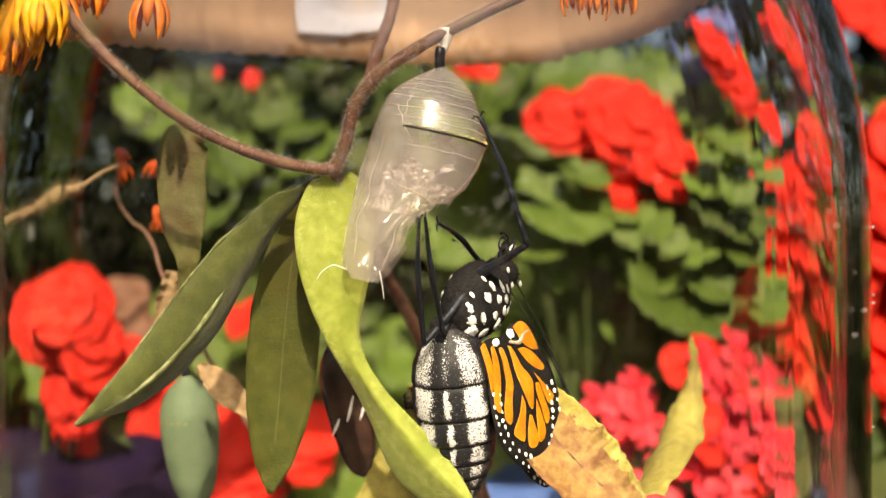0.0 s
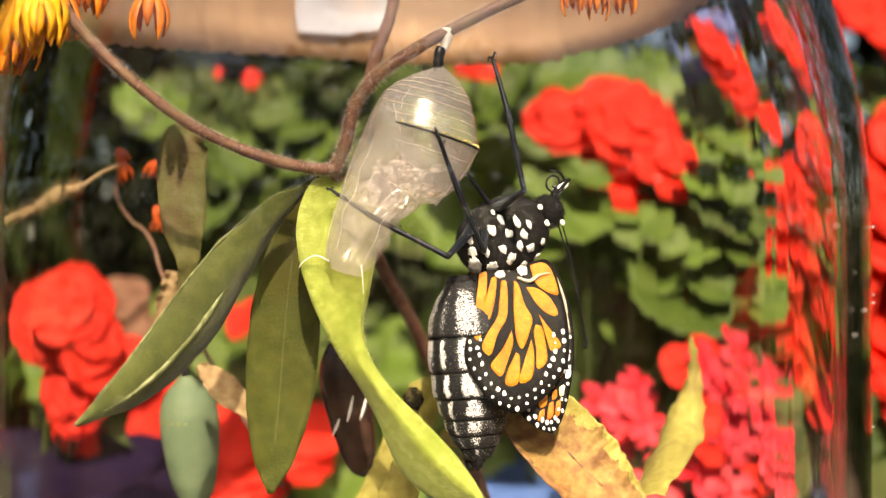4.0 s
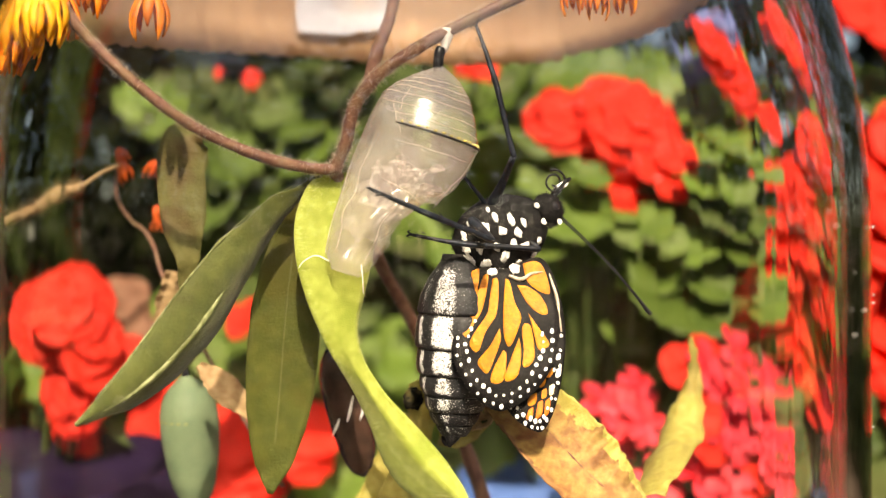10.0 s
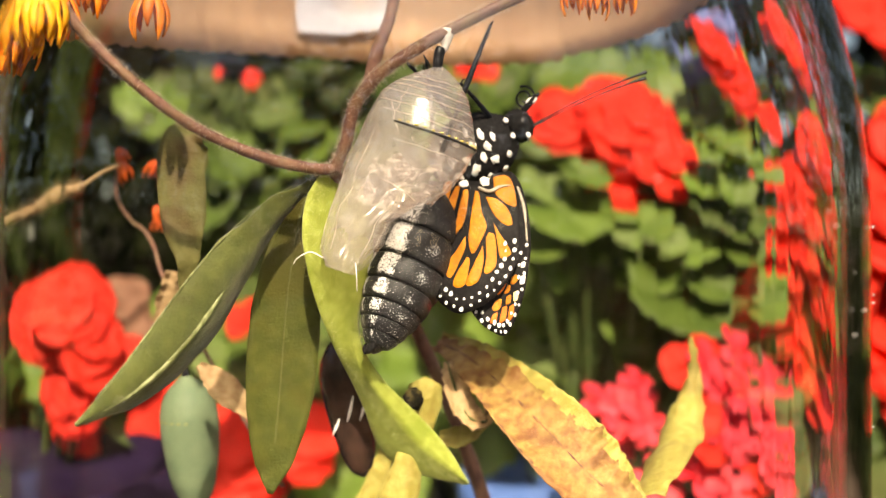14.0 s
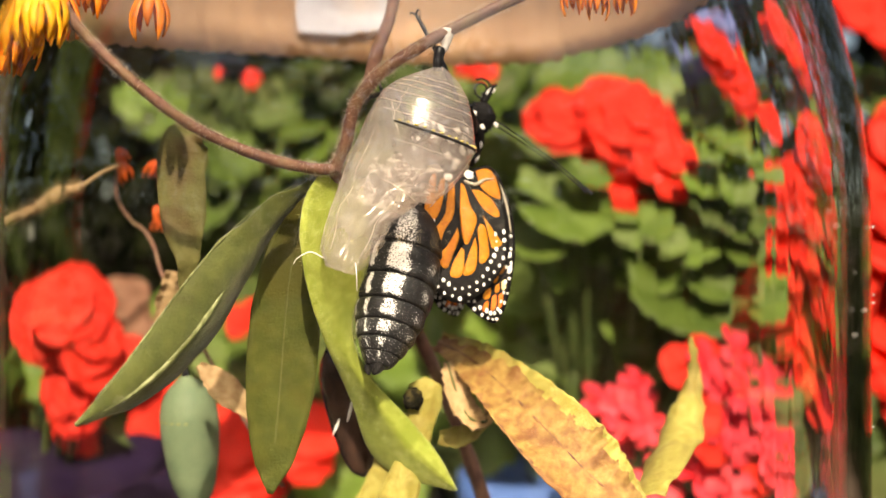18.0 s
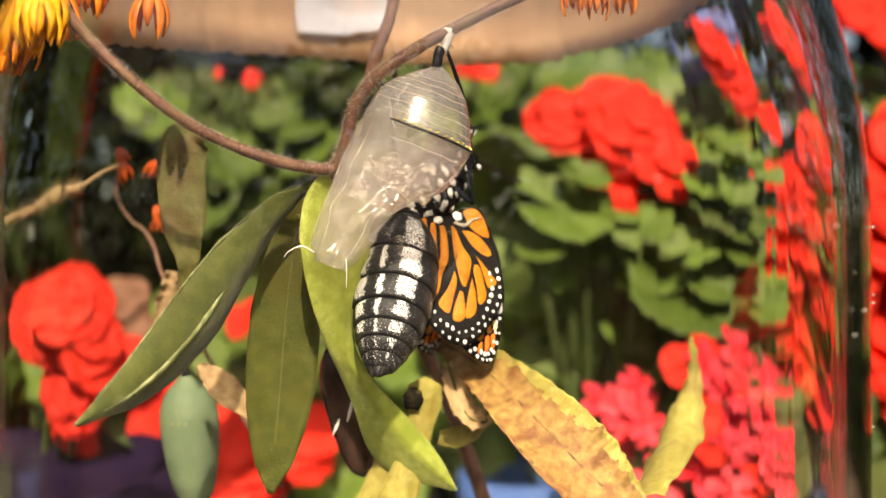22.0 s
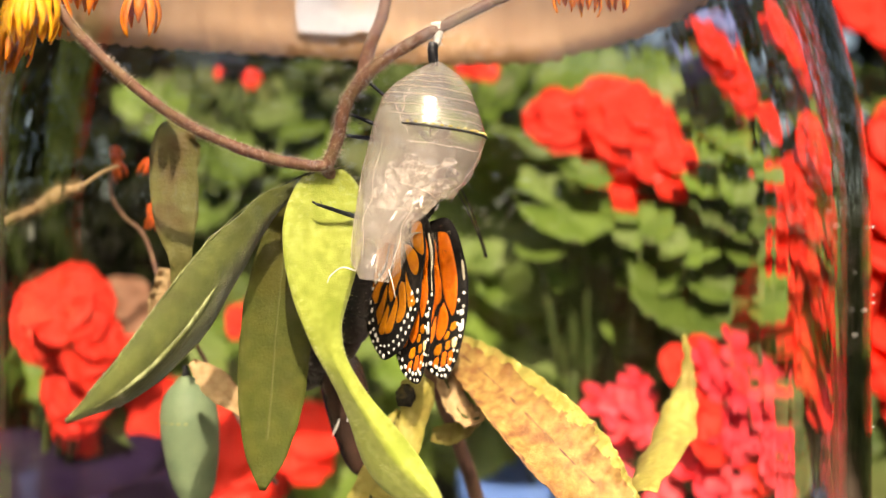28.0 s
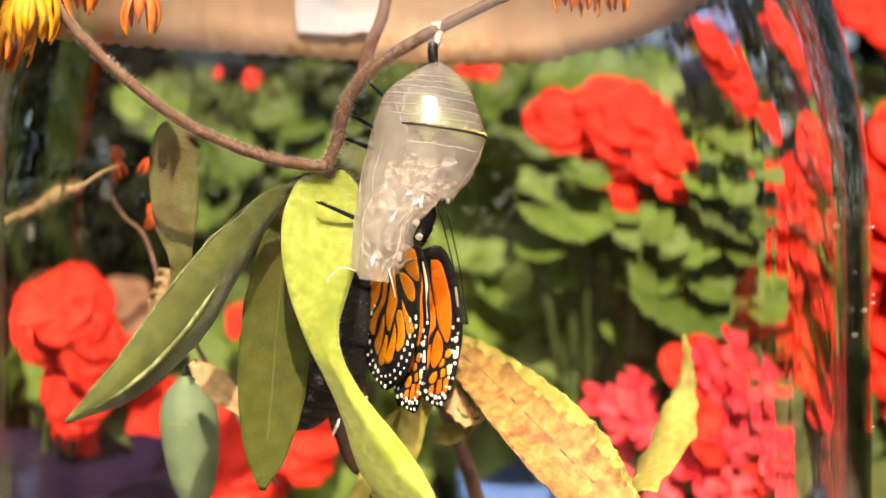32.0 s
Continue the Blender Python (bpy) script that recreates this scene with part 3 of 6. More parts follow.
leaf([(1120, 890, 4), (1160, 836, 12), (1205, 768, 22), (1230, 700, 28), (1236, 650, 30), (1230, 596, 30)], [62, 64, 52, 28, 13, 4],
     [(.8, .3, .6), (.8, .3, .5), (.85, .3, .4), (.9, .2, .2), (1, 0, 0), (1, 0, 0)], M_LEAF_YELLOW, "curled yellow leaf tip", 0.35, 12 * U, rib=False, seed=6.0)
hollow_leaf = leaf([(704, 890, 13), (728, 810, 14), (748, 745, 15), (750, 700, 15), (738, 672, 15)], [40, 30, 28, 40, 16],
                   [(1, .2, .1), (1, .3, .2), (1, .3, .2), (1, .2, 0), (1, 0, 0)], M_LEAF_YELLOW, "curled yellow leaf with a dark rotten hollow", 0.35, 7 * U, seed=7.0, rib=False)
at_hollow = on_plant(731, 705, 14.0) - hollow_leaf.location
bm = bmesh.new()
made = bmesh.ops.create_uvsphere(bm, u_segments=28, v_segments=18, radius=1.0)
for v in made["verts"]:
    k = 1 + 0.3 * noise.noise(v.co * 2.2 + Vector((4, 0, 0))) + 0.12 * noise.noise(v.co * 6)
    v.co = at_hollow + Vector((v.co.x * 19 * k, v.co.y * 13, v.co.z * 22 * k)) * U
part("rotten_hollow", bm, M_ROT, hollow_leaf, "black mouldy hollow")
leaf([(660, 900, 16), (690, 830, 16), (705, 770, 16), (720, 730, 16)], [40, 36, 26, 6], [(1, .2, 0)] * 4, M_LEAF_YELLOW, "yellow-green leaf", 0.3, 5 * U, seed=8.0)
leaf([(792, 640, 20), (808, 690, 17), (830, 735, 15), (862, 742, 14), (880, 708, 15)], [12, 26, 26, 18, 5], [(1, .3, .2), (1, .4, .3), (.7, .5, .7), (.2, .6, .9), (-.3, .6, .8)], M_DRY, "shrivelled tan leaf", 0.5, 16 * U, seed=9.0)
leaf([(778, 775, 22), (820, 772, 19), (858, 752, 18), (884, 722, 18)], [14, 24, 20, 4], [(.1, .5, 1), (.1, .5, 1), (.4, .5, .8), (.6, .5, .6)], M_LEAF_YELLOW, "curled yellow-green leaf", 0.4, 8 * U, rib=False, seed=9.5)
leaf([(350, 645, 14), (380, 672, 14), (410, 700, 14), (440, 738, 14)], [8, 26, 28, 4], [(.7, .3, .6)] * 4, M_DRY, "dry brown leaf tip", 0.4, 6 * U, rib=False, seed=10.0)
leaf([(300, 480, 30), (290, 540, 30), (285, 620, 30)], [12, 26, 6], [(1, .4, 0)] * 3, M_DRY, "shrivelled brown leaf", 0.5, 16 * U, rib=False, seed=11.0)


def floret(tip, way, size, petals, material, seed):
    """A drooping milkweed floret: a knob with reflexed petals."""
    rnd = random.Random(seed)
    way = Vector(way).normalized()
    core = part("flower", tube([tip, tip + way * size * 0.35], [size * 0.22, size * 0.3], 6, 8), material, plant)
    a0 = way.orthogonal().normalized()
    b0 = way.cross(a0)
    for k in range(petals):
        a = math.tau * k / petals + rnd.uniform(-0.2, 0.2)
        o = a0 * math.cos(a) + b0 * math.sin(a)
        ln = size * rnd.uniform(0.8, 1.25)
        pts = [tip + o * size * 0.15, tip + o * size * 0.42 + way * ln * 0.4, tip + o * size * 0.5 + way * ln * 0.8, tip + o * size * 0.38 + way * ln * 1.15]
        part("petal", blade(pts, [size * 0.08, size * 0.14, size * 0.12, size * 0.02], [way.cross(o)] * 4, 8, 4, 0.3, 4 * U, 0.0), material, core)


FLORETS = 0
for fx, fy, fd, size, mat in ((30, -20, -8, 74, M_BUD), (84, -22, -9, 78, M_BUD), (58, -10, -10, 70, M_BUD), (12, 20, -7, 78, M_PETAL_ORANGE), (36, 40, -7, 62, M_PETAL_ORANGE), (95, -20, -6, 66, M_PETAL_ORANGE),
                              (160, -42, -5, 56, M_PETAL_ORANGE), (268, -14, -4, 66, M_PETAL_ORANGE), (1010, -22, 8, 44, M_PETAL_ORANGE),
                              (1060, -20, 9, 46, M_PETAL_ORANGE), (1108, -24, 10, 44, M_PETAL_ORANGE), (5, -30, -9, 70, M_BUD), (-14, 6, -10, 74, M_BUD), (70, -6, -11, 62, M_BUD), (44, 14, -9, 58, M_BUD), (18, 52, -8, 60, M_PETAL_ORANGE)):
    FLORETS += 1
    floret(on_plant(fx, fy, fd), (0.1 * math.sin(FLORETS * 2.3), 0.15 * math.cos(FLORETS), -1), size * U, 8, mat, FLORETS)
for fx, fy, fd, size in ((188, 262, 40, 34), (196, 288, 41, 40), (262, 286, 42, 36), (276, 306, 42, 40), (262, 366, 42, 38), (274, 384, 43, 34), (288, 548, 40, 36), (268, 562, 41, 32)):
    FLORETS += 1
    floret(on_plant(fx, fy, fd), (0.5 * math.sin(FLORETS * 1.9), 0.3, -0.8), size * U, 6, M_PETAL_SCARLET, FLORETS)
part("stalk", tube([on_plant(186, 300, 40), on_plant(188, 350, 40), on_plant(215, 390, 40), on_plant(250, 420, 40), on_plant(300, 520, 36), on_plant(500, 860, 30)], [5 * U] * 6, 30, 8), M_STEM, plant)

# dry tuft of seed floss
bm = tube([sight(-60, 392, 24), sight(20, 370, 24), sight(70, 345, 24), sight(128, 328, 25)], [11 * U, 11 * U, 15 * U, 6 * U], 40, 10, rough=0.9)
down_hair([sight(-60, 392, 24), sight(20, 370, 24), sight(70, 345, 24), sight(130, 326, 25)], [9 * U, 9 * U, 12 * U, 6 * U], 1400, 24 * U, bm, 12)
tube([sight(120, 330, 25), sight(160, 305, 30), sight(190, 292, 38)], [5 * U, 5 * U, 5 * U], 8, 6, bm)
solid("dry_stalk", bm, M_DRY, "dry frayed straw-coloured stalk beside the milkweed", "dry stalk", at=sight(20, 370, 24))

# ---- pupae ----
def pupa(centre, length, radius, lean, material, name, label):
    root = thing(name, label, "chrysalis", centre)
    prof = [(0.0, 0.05), (0.05, 0.4), (0.15, 0.8), (0.3, 1.0), (0.5, 0.98), (0.7, 0.86), (0.85, 0.7), (0.95, 0.45), (1.0, 0.08)]
    way = Vector((math.sin(lean), 0, -math.cos(lean)))
    bm = tube([way * length * t for t, r in prof], [radius * r for t, r in prof], 30, 20)
    part("skin", bm, material, root)
    part("hook", tube([-way * length * 0.07, way * length * 0.01], [radius * 0.1, radius * 0.14], 4, 8), M_INK, root)
    return root, way


green, gway = pupa(sight(325, 662, 26), 235 * U * 1.2, 52 * U * 1.2, 0.08, M_GREENPUPA, "chrysalis", "pale green living chrysalis with gold dots, hanging")
for k in range(5):
    part("gold_dot", ball(Vector((0.00415 * math.sin(-0.9 + 0.26 * k) + 0.0005, -0.00415 * math.cos(-0.9 + 0.26 * k), -0.0064)), 2.6 * U, 2 * U, 2.2 * U, u=8, v=6), M_GOLD, green)
dark, dway = pupa(sight(590, 600, 20), 250 * U * 1.15, 42 * U * 1.15, 0.22, M_DARKPUPA, "chrysalis", "dark ripe chrysalis with white wing marks showing")
for k, (a, b, c) in enumerate(((38, 95, 60), (62, 95, 50), (14, 135, 34))):
    p0 = Vector((a * U * 1.15, -44 * U, -b * U * 1.15))
    part("white_mark", tube([p0, p0 + Vector((-6 * U, -2 * U, -c * U * 0.5)), p0 + Vector((-14 * U, 2 * U, -c * U))], [1.5 * U, 3.5 * U, 1.2 * U], 8, 8), M_WHITE, dark)

# ---- the empty pupal shell ----
shell = thing("empty_chrysalis", "empty translucent chrysalis shell with gold-dotted seam, hanging from twig", "chrysalis shell", sight(782, 88, 0))
HOOK = Vector(shell.location)


def shell_at(b):
    """Centre and half width of the shell at a depth b below the twig, hanging straight."""
    rows = ((118, 768, 6), (140, 766, 42), (162, 763, 66), (190, 758, 84), (240, 757, 100), (280, 746, 98), (320, 731, 92), (355, 713, 80), (400, 686, 62), (450, 673, 53), (480, 664, 44), (505, 660, 24))
    for (b0, c0, w0), (b1, c1, w1) in zip(rows, rows[1:]):
        if b <= b1:
            f = max(0.0, (b - b0) / (b1 - b0))
            return c0 + (c1 - c0) * f, w0 + (w1 - w0) * f
    return 655.0, 10.0


def skin_point(b, a, grow=1.0):
    """On the shell: height b, angle a (0 faces right, 90 the viewer)."""
    c, w = shell_at(b)
    w = w * grow
    x = c + w * math.cos(radians(a))
    slope = 0.13 * (x - c)
    y = -w * 0.82 * math.sin(radians(a))
    return Vector(((x - 765) * U, y * U, -(b + slope * min(1.0, (b - 118) / 60) - 85) * U))


bm = bmesh.new()
NB, NS = 84, 96


def crumple(b, a):
    """How far the dry skin bulges or sinks: sharp folds low down, nearly smooth at the ringed top."""
    p = Vector((b * 0.011, 1.6 * math.cos(radians(a)), 1.6 * math.sin(radians(a))))
    soft = min(1.0, max(0.12, (b - 235) / 90))
    ridge = 1 - abs(noise.noise(p * 1.5 + Vector((3, 0, 0)))) * 3.2
    fine = 1 - abs(noise.noise(p * 3.6 + Vector((0, 5, 0)))) * 3.2
    return soft * (4.6 * ridge + 1.0 * fine - 2.4) * U


def dry_skin(b, a):
    o = Vector((math.cos(radians(a)), -0.82 * math.sin(radians(a)), 0))
    return skin_point(b, a) + o * crumple(b, a)


grid = [[bm.verts.new(dry_skin(118 + 385 * i / NB, 360 * k / NS)) for k in range(NS)] for i in range(NB + 1)]
for i in range(NB):
    b = 118 + 385 * i / NB
    for k in range(NS):
        a = 360 * k / NS
        aa = a if a < 180 else a - 360
        edge = 346 + 18 * noise.noise(Vector((a * 0.05, 2, 0)))
        if b > edge and -48 < aa < 34 - (b - edge) * 0.10:
            continue
        bm.faces.new((grid[i][k], grid[i][(k + 1) % NS], grid[i + 1][(k + 1) % NS], grid[i + 1][k]))
loose = [v for v in bm.verts if not v.link_faces]
bmesh.ops.delete(bm, geom=loose, context="VERTS")
part("skin", bm, M_SHELL, shell, "thin milky translucent skin with a torn opening")
part("hook", tube([Vector((-2 * U, -4 * U, 0)), Vector((-3 * U, -3 * U, -16 * U)), Vector((0, 0, -42 * U))], [7 * U, 10 * U, 9 * U], 10, 10, rough=0.4), M_INK, shell, "black cremaster stalk")
bm = tube([Vector((4 * U, 0, 34 * U)), Vector((6 * U, 0, 10 * U)), Vector((2 * U, 0, -6 * U))], [12 * U, 8 * U, 5 * U], 10, 10, rough=0.5)
down_hair([Vector((4 * U, 0, 30 * U)), Vector((8 * U, 0, 10 * U)), Vector((4 * U, 0, -6 * U))], [9 * U, 7 * U, 5 * U], 90, 11 * U, bm, 21)
part("silk_pad", bm, M_SILK, shell, "white silk pad")
seam = [skin_point(240, 118 - 118 * k / 12, 1.006) for k in range(13)]
part("seam", tube(seam, [1.2 * U] + [2.2 * U] * 11 + [2 * U], 40, 6), M_INK, shell, "thin black seam")
for k in range(13):
    a = 112 - 104 * k / 12
    part("gold_dot", ball(skin_point(236 - 1.0 * (k % 2), a, 1.008), (2.4 + 0.9 * (k % 3)) * U, 2.2 * U, 2.0 * U, u=8, v=6), M_GOLD, shell)
for k, (b, a0, a1, r) in enumerate(((150, 140, 30, 0.8), (161, 150, 20, 1.0), (172, 150, 15, 1.1), (186, 160, 10, 1.0), (205, 160, 10, 1.0), (222, 140, 5, 0.8), (268, 110, 25, 0.9))):
    line = [skin_point(b + 0.9 * math.sin(q * 1.7 + k), a0 + (a1 - a0) * q / 10, 1.003) for q in range(11)]
    part("crease", tube(line, [0.2 * U] + [r * 0.6 * U] * 9 + [0.2 * U], 60, 6, rough=0.8), M_CREASE, shell)
# The 178 and 6 degree creases imitate the bright grazing rim of the skin.
for k, (b0, a0, b1, a1) in enumerate(((200, 132, 262, 108), (172, 118, 222, 120), (345, 72, 470, 58), (336, 100, 352, 40), (250, 178, 480, 172), (260, 140, 470, 128), (255, 6, 340, 30))):
    line = [dry_skin(b0 + (b1 - b0) * q / 6 + 1.5 * math.sin(q + k), a0 + (a1 - a0) * q / 6 + 1.6 * math.sin(q * 2.1 + k)) for q in range(7)]
    part("crease", tube(line, [0.2 * U] + [0.55 * U] * 5 + [0.2 * U], 20, 5), M_CREASE, shell)
bm = bmesh.new()
NI, NK = 56, 84
fold = []
for i in range(NI + 1):
    row = []
    for k in range(NK + 1):
        p = Vector((i / NI * 8.4, k / NK * 10, 3))
        depth = 0.87 + 0.17 * noise.noise(p) + 0.05 * (1 - 3 * abs(noise.noise(p * 2.3))) - 0.1 * i / NI
        row.append(bm.verts.new(skin_point(285 + 95 * i / NI, 22 + 105 * k / NK, depth)))
    fold.append(row)
for i in range(NI):
    for k in range(NK):
        a, b = i / NI * 14, k / NK * 20
        if noise.noise(Vector((a * 0.16, b * 0.2, 9))) > -0.3 and a > 2.0 + 5 * noise.noise(Vector((b * 0.25, 1, 4))):
            bm.faces.new((fold[i][k], fold[i][k + 1], fold[i + 1][k + 1], fold[i + 1][k]))
bmesh.ops.delete(bm, geom=[v for v in bm.verts if not v.link_faces], context="VERTS")
part("inner_membrane", bm, M_MEMBRANE, shell, "crumpled pale membrane inside")
bm = bmesh.new()
tube([skin_point(490, 170), skin_point(490, 170) + Vector((-24 * U, -3 * U, 6 * U)), skin_point(490, 170) + Vector((-44 * U, -3 * U, -8 * U)), skin_point(490, 170) + Vector((-50 * U, -3 * U, -20 * U))], [1.5 * U, 1.3 * U, 1.0 * U, 0.7 * U], 14, 6, bm)
tube([skin_point(480, 60), skin_point(480, 60) + Vector((6 * U, -4 * U, -20 * U)), skin_point(480, 60) + Vector((12 * U, -4 * U, -48 * U))], [1.0 * U, 0.9 * U, 0.7 * U], 10, 6, bm)
part("torn_edge", bm, M_SILK, shell, "white frayed threads at the tip")

# ---- the butterfly ----
fly = thing("butterfly", "newly emerged orange and black butterfly with small soft wings", "butterfly", sight(880, 500, 4))


def body(f, d, s=0.0):
    """A place in the body: forward, towards the back and to the insect's right, in small units."""
    return Vector((d * U, s * U, f * U))


def spots(rows, bm=None):
    bm = bm or bmesh.new()
    for p, nrm, a, b in rows:
        q = Vector(nrm).normalized().to_track_quat("Z", "Y").to_matrix().to_4x4()
        made = bmesh.ops.create_icosphere(bm, subdivisions=2 if a < 7 else 3, radius=1.0, matrix=Matrix.Translation(p) @ q @ Matrix.Diagonal((a * U, b * U, (1.2 if a < 7 else 2.0) * U, 1)))
        for v in made["verts"]:
            v.co = p + (v.co - p) * (1 + (0.3 if a < 7 else 0.55) * noise.noise(v.co * (4000 if a < 7 else 5500)))
    return bm


def egg(centre, rf, rd, rs, name, material, fuzz, seed):
    bm = bmesh.new()
    bmesh.ops.create_uvsphere(bm, u_segments=28, v_segments=20, radius=1.0)
    for v in bm.verts:
        k = 1 + 0.05 * noise.noise(v.co * 3 + Vector((seed, 0, 0)))
        v.co = centre + Vector((v.co.x * rd * k, v.co.y * rs * k, v.co.z * rf * k)) * U
    rnd = random.Random(seed)
    for _ in range(fuzz):
        o = Vector((rnd.gauss(0, 1), rnd.gauss(0, 1), rnd.gauss(0, 1))).normalized()
        p = centre + Vector((o.x * rd, o.y * rs, o.z * rf)) * U * 0.97
        tip = p + (o + Vector((rnd.gauss(0, .3), rnd.gauss(0, .3), rnd.gauss(0, .3) - 0.3))).normalized() * rnd.uniform(3, 9) * U
        w = o.orthogonal().normalized() * 1.0 * U
        w2 = o.cross(w)
        a, b, c, d = bm.verts.new(p + w), bm.verts.new(p - w * .5 + w2), bm.verts.new(p - w * .5 - w2), bm.verts.new(tip)
        bm.faces.new((a, b, d)), bm.faces.new((b, c, d)), bm.faces.new((c, a, d))
    return part(name, bm, material, fly)


THORAX = body(22, -66)
thorax = egg(THORAX, 92, 70, 52, "thorax", M_FUR, 1700, 1)
rows = []
for side in (-1, 1):
    for f, d, a, b in ((-52, -36, 20, 13), (-50, -62, 10, 8), (-46, -86, 9, 6), (-28, -56, 12, 6), (-22, -24, 10, 7), (-5, -86, 9, 8), (2, -48, 8, 7), (8, -22, 8, 6),
                       (18, -98, 10, 5), (22, -70, 8, 7), (34, -40, 9, 6), (44, -84, 12, 6), (48, -58, 9, 7), (56, -30, 7, 6), (64, -72, 8, 5), (12, -116, 8, 4), (-30, -104, 7, 4), (-4, 0, 13, 10), (-30, -4, 12, 9)):
        rel = body(f, d) - THORAX
        q = 1 - (rel.z / (92 * U)) ** 2 - (rel.x / (70 * U)) ** 2
        s = side * 52 * U * math.sqrt(max(q, 0.02)) * 1.01
        p = THORAX + Vector((rel.x, s, rel.z))
        a *= 1 + 0.25 * noise.noise(Vector((f, d, side)) * 0.37)
        rows.append((p, Vector((rel.x / 60 ** 2, s / 46 ** 2, rel.z / 76 ** 2)), a, b))
for side in (-1, 1):
    for f, turned, a, b in ((44, 22, 8, 7), (12, 28, 9, 7), (-24, 20, 10, 8), (60, 48, 7, 6), (28, 58, 8, 6), (-8, 56, 9, 7), (-48, 46, 9, 8)):
        k = math.sqrt(1 - (f / 92) ** 2)
        o = Vector((70 * k * math.cos(radians(turned)), side * 52 * k * math.sin(radians(turned)), f))
        rows.append((THORAX + o * U * 1.01, Vector((o.x / 70 ** 2, o.y / 52 ** 2, o.z / 92 ** 2)), a, b))
part("white_spots", spots(rows), M_WHITE, thorax, "clean white spots")

HEAD = body(120, -76)
head = egg(HEAD, 30, 32, 36, "head", M_FUR, 620, 2)
for s in (-1, 1):
    part("eye", ball(HEAD + body(6, -2, 25 * s), 13 * U, 10 * U, 15 * U, u=20, v=14), M_INK, head, "dark round eye")
    part("palp", tube([HEAD + body(20, -22, 8 * s), HEAD + body(44, -36, 9 * s), HEAD + body(62, -42, 8 * s)], [6 * U, 6.5 * U, 2.5 * U], 10, 8), M_FUR, head)
    part("palp_spot", spots([(HEAD + body(42, -35, 13 * s), (0, s, 0), 6, 12)]), M_WHITE, head)
part("white_spots", spots([(HEAD + body(f, d, 33 * s), (0, s, 0), 6, 5) for s in (-1, 1) for f, d in ((-18, 16), (-20, -16), (10, 26))]), M_WHITE, head)
coil = [HEAD + body(24, -34) + Vector((-math.cos(q * 0.5) * (23 - q * 0.75), 0, math.sin(q * 0.5) * (23 - q * 0.75))) * U + Vector((-12 * U, 0, 8 * U)) for q in range(22)]
part("proboscis", tube(coil, [3 * U] + [2.2 * U] * 20 + [1.2 * U], 80, 6), M_INK, head, "coiled thread-like proboscis")

# abdomen in banded segments
JOINT = body(-40, -44)
abdomen = part("abdomen", tube([Vector((0, 0, 14 * U)), Vector((0, 0, -12 * U))], [30 * U, 38 * U], 4, 20), M_FUR, fly, "plump black abdomen banded with white", origin=Vector((0, 0, 0)))
abdomen.location = JOINT
BELLY = ((0, 36), (30, 56), (62, 70), (105, 78), (150, 78), (195, 74), (232, 66), (262, 57), (286, 46), (306, 34), (322, 22), (330, 14))


def girth(q):
    for (a, r0), (b, r1) in zip(BELLY, BELLY[1:]):
        if q <= b:
            return r0 + (r1 - r0) * (q - a) / (b - a)
    return 8.0


def swell(x, lo, hi, soft):
    """1 between lo and hi, falling to 0 over soft on either side."""
    return max(0.0, min(1.0, (x - lo) / soft + 0.5, (hi - x) / soft + 0.5))


CUTS = (-4, 96, 160, 208, 246, 276, 300, 322)
for i, (c0, c1) in enumerate(zip(CUTS, CUTS[1:])):
    bm = bmesh.new()
    mark = bm.verts.layers.float.new("mark")
    R, S = 18, 104
    rings = []
    for r in range(R + 1):
        f = r / R
        q = c0 + (c1 - c0) * f
        g = girth(max(q, 0)) * (0.955 + 0.06 * math.sin(min(1.0, f * 1.15) * math.pi * 0.62)) - (3.5 if i else 2.0) * max(0.0, (f - 0.93) / 0.07) ** 2 - 2.0 * max(0.0, (0.07 - f) / 0.07) ** 2
        ring = []
        for k in range(S):
            a = math.tau * k / S
            wob = noise.noise(Vector((math.cos(a) * 2.1, math.sin(a) * 2.1, q * 0.03 + i * 3)))
            v = bm.verts.new((-(g + 1.6 * wob) * math.cos(a) * 0.98 * U, (g + 1.6 * wob) * math.sin(a) * U, -(q + 2.0 * wob * (1 if 0 < r < R else 0)) * U))
            deg = abs(math.degrees(a)) if a <= math.pi else abs(math.degrees(a) - 360)
            sway = 5 * noise.noise(Vector((a * 3, q * 0.045, i * 1.7))) + 4 * noise.noise(Vector((a * 9, q * 0.12, i * 1.7)))
            frac = f + 0.07 * noise.noise(Vector((math.cos(a) * 4, math.sin(a) * 4, i * 5)))
            wide = (17, 16, 15, 14, 12, 9, 7)[i]
            band = swell(frac, 0.04 if i else 0.16, (0.97, 0.93, 0.9, 0.84, 0.78, 0.7, 0.62)[i], 0.12)
            pale = swell(deg + sway, 38 - wide, 38 + wide, 7) * band * (0.5 if i == 0 else 0.74 - 0.05 * i)
            thin = swell(deg + sway * 0.5, -4, 4.5, 4) * swell(frac, 0.05, 0.9, 0.12) * (0.3, 0.75, 0.8, 0.7, 0.6, 0.4, 0.3)[i]
            fleck = swell(deg + sway, 84, 100, 10) * swell(frac, 0.35, 0.8, 0.2) * (0.05, 0.36, 0.42, 0.36, 0.3, 0.2, 0.1)[i]
            grey = (0.02 if i < 4 else 0.12) * swell(frac, 0.03, 0.93, 0.08)
            v[mark] = max(pale, thin, fleck, grey)
            ring.append(v)
        rings.append(ring)
    for a, b in zip(rings, rings[1:]):
        for k in range(S):
            bm.faces.new((a[k], b[k], b[(k + 1) % S], a[(k + 1) % S]))
    bm.faces.new(rings[0])
    bm.faces.new(rings[-1][::-1])
    part("segment", bm, M_BELLY, abdomen)
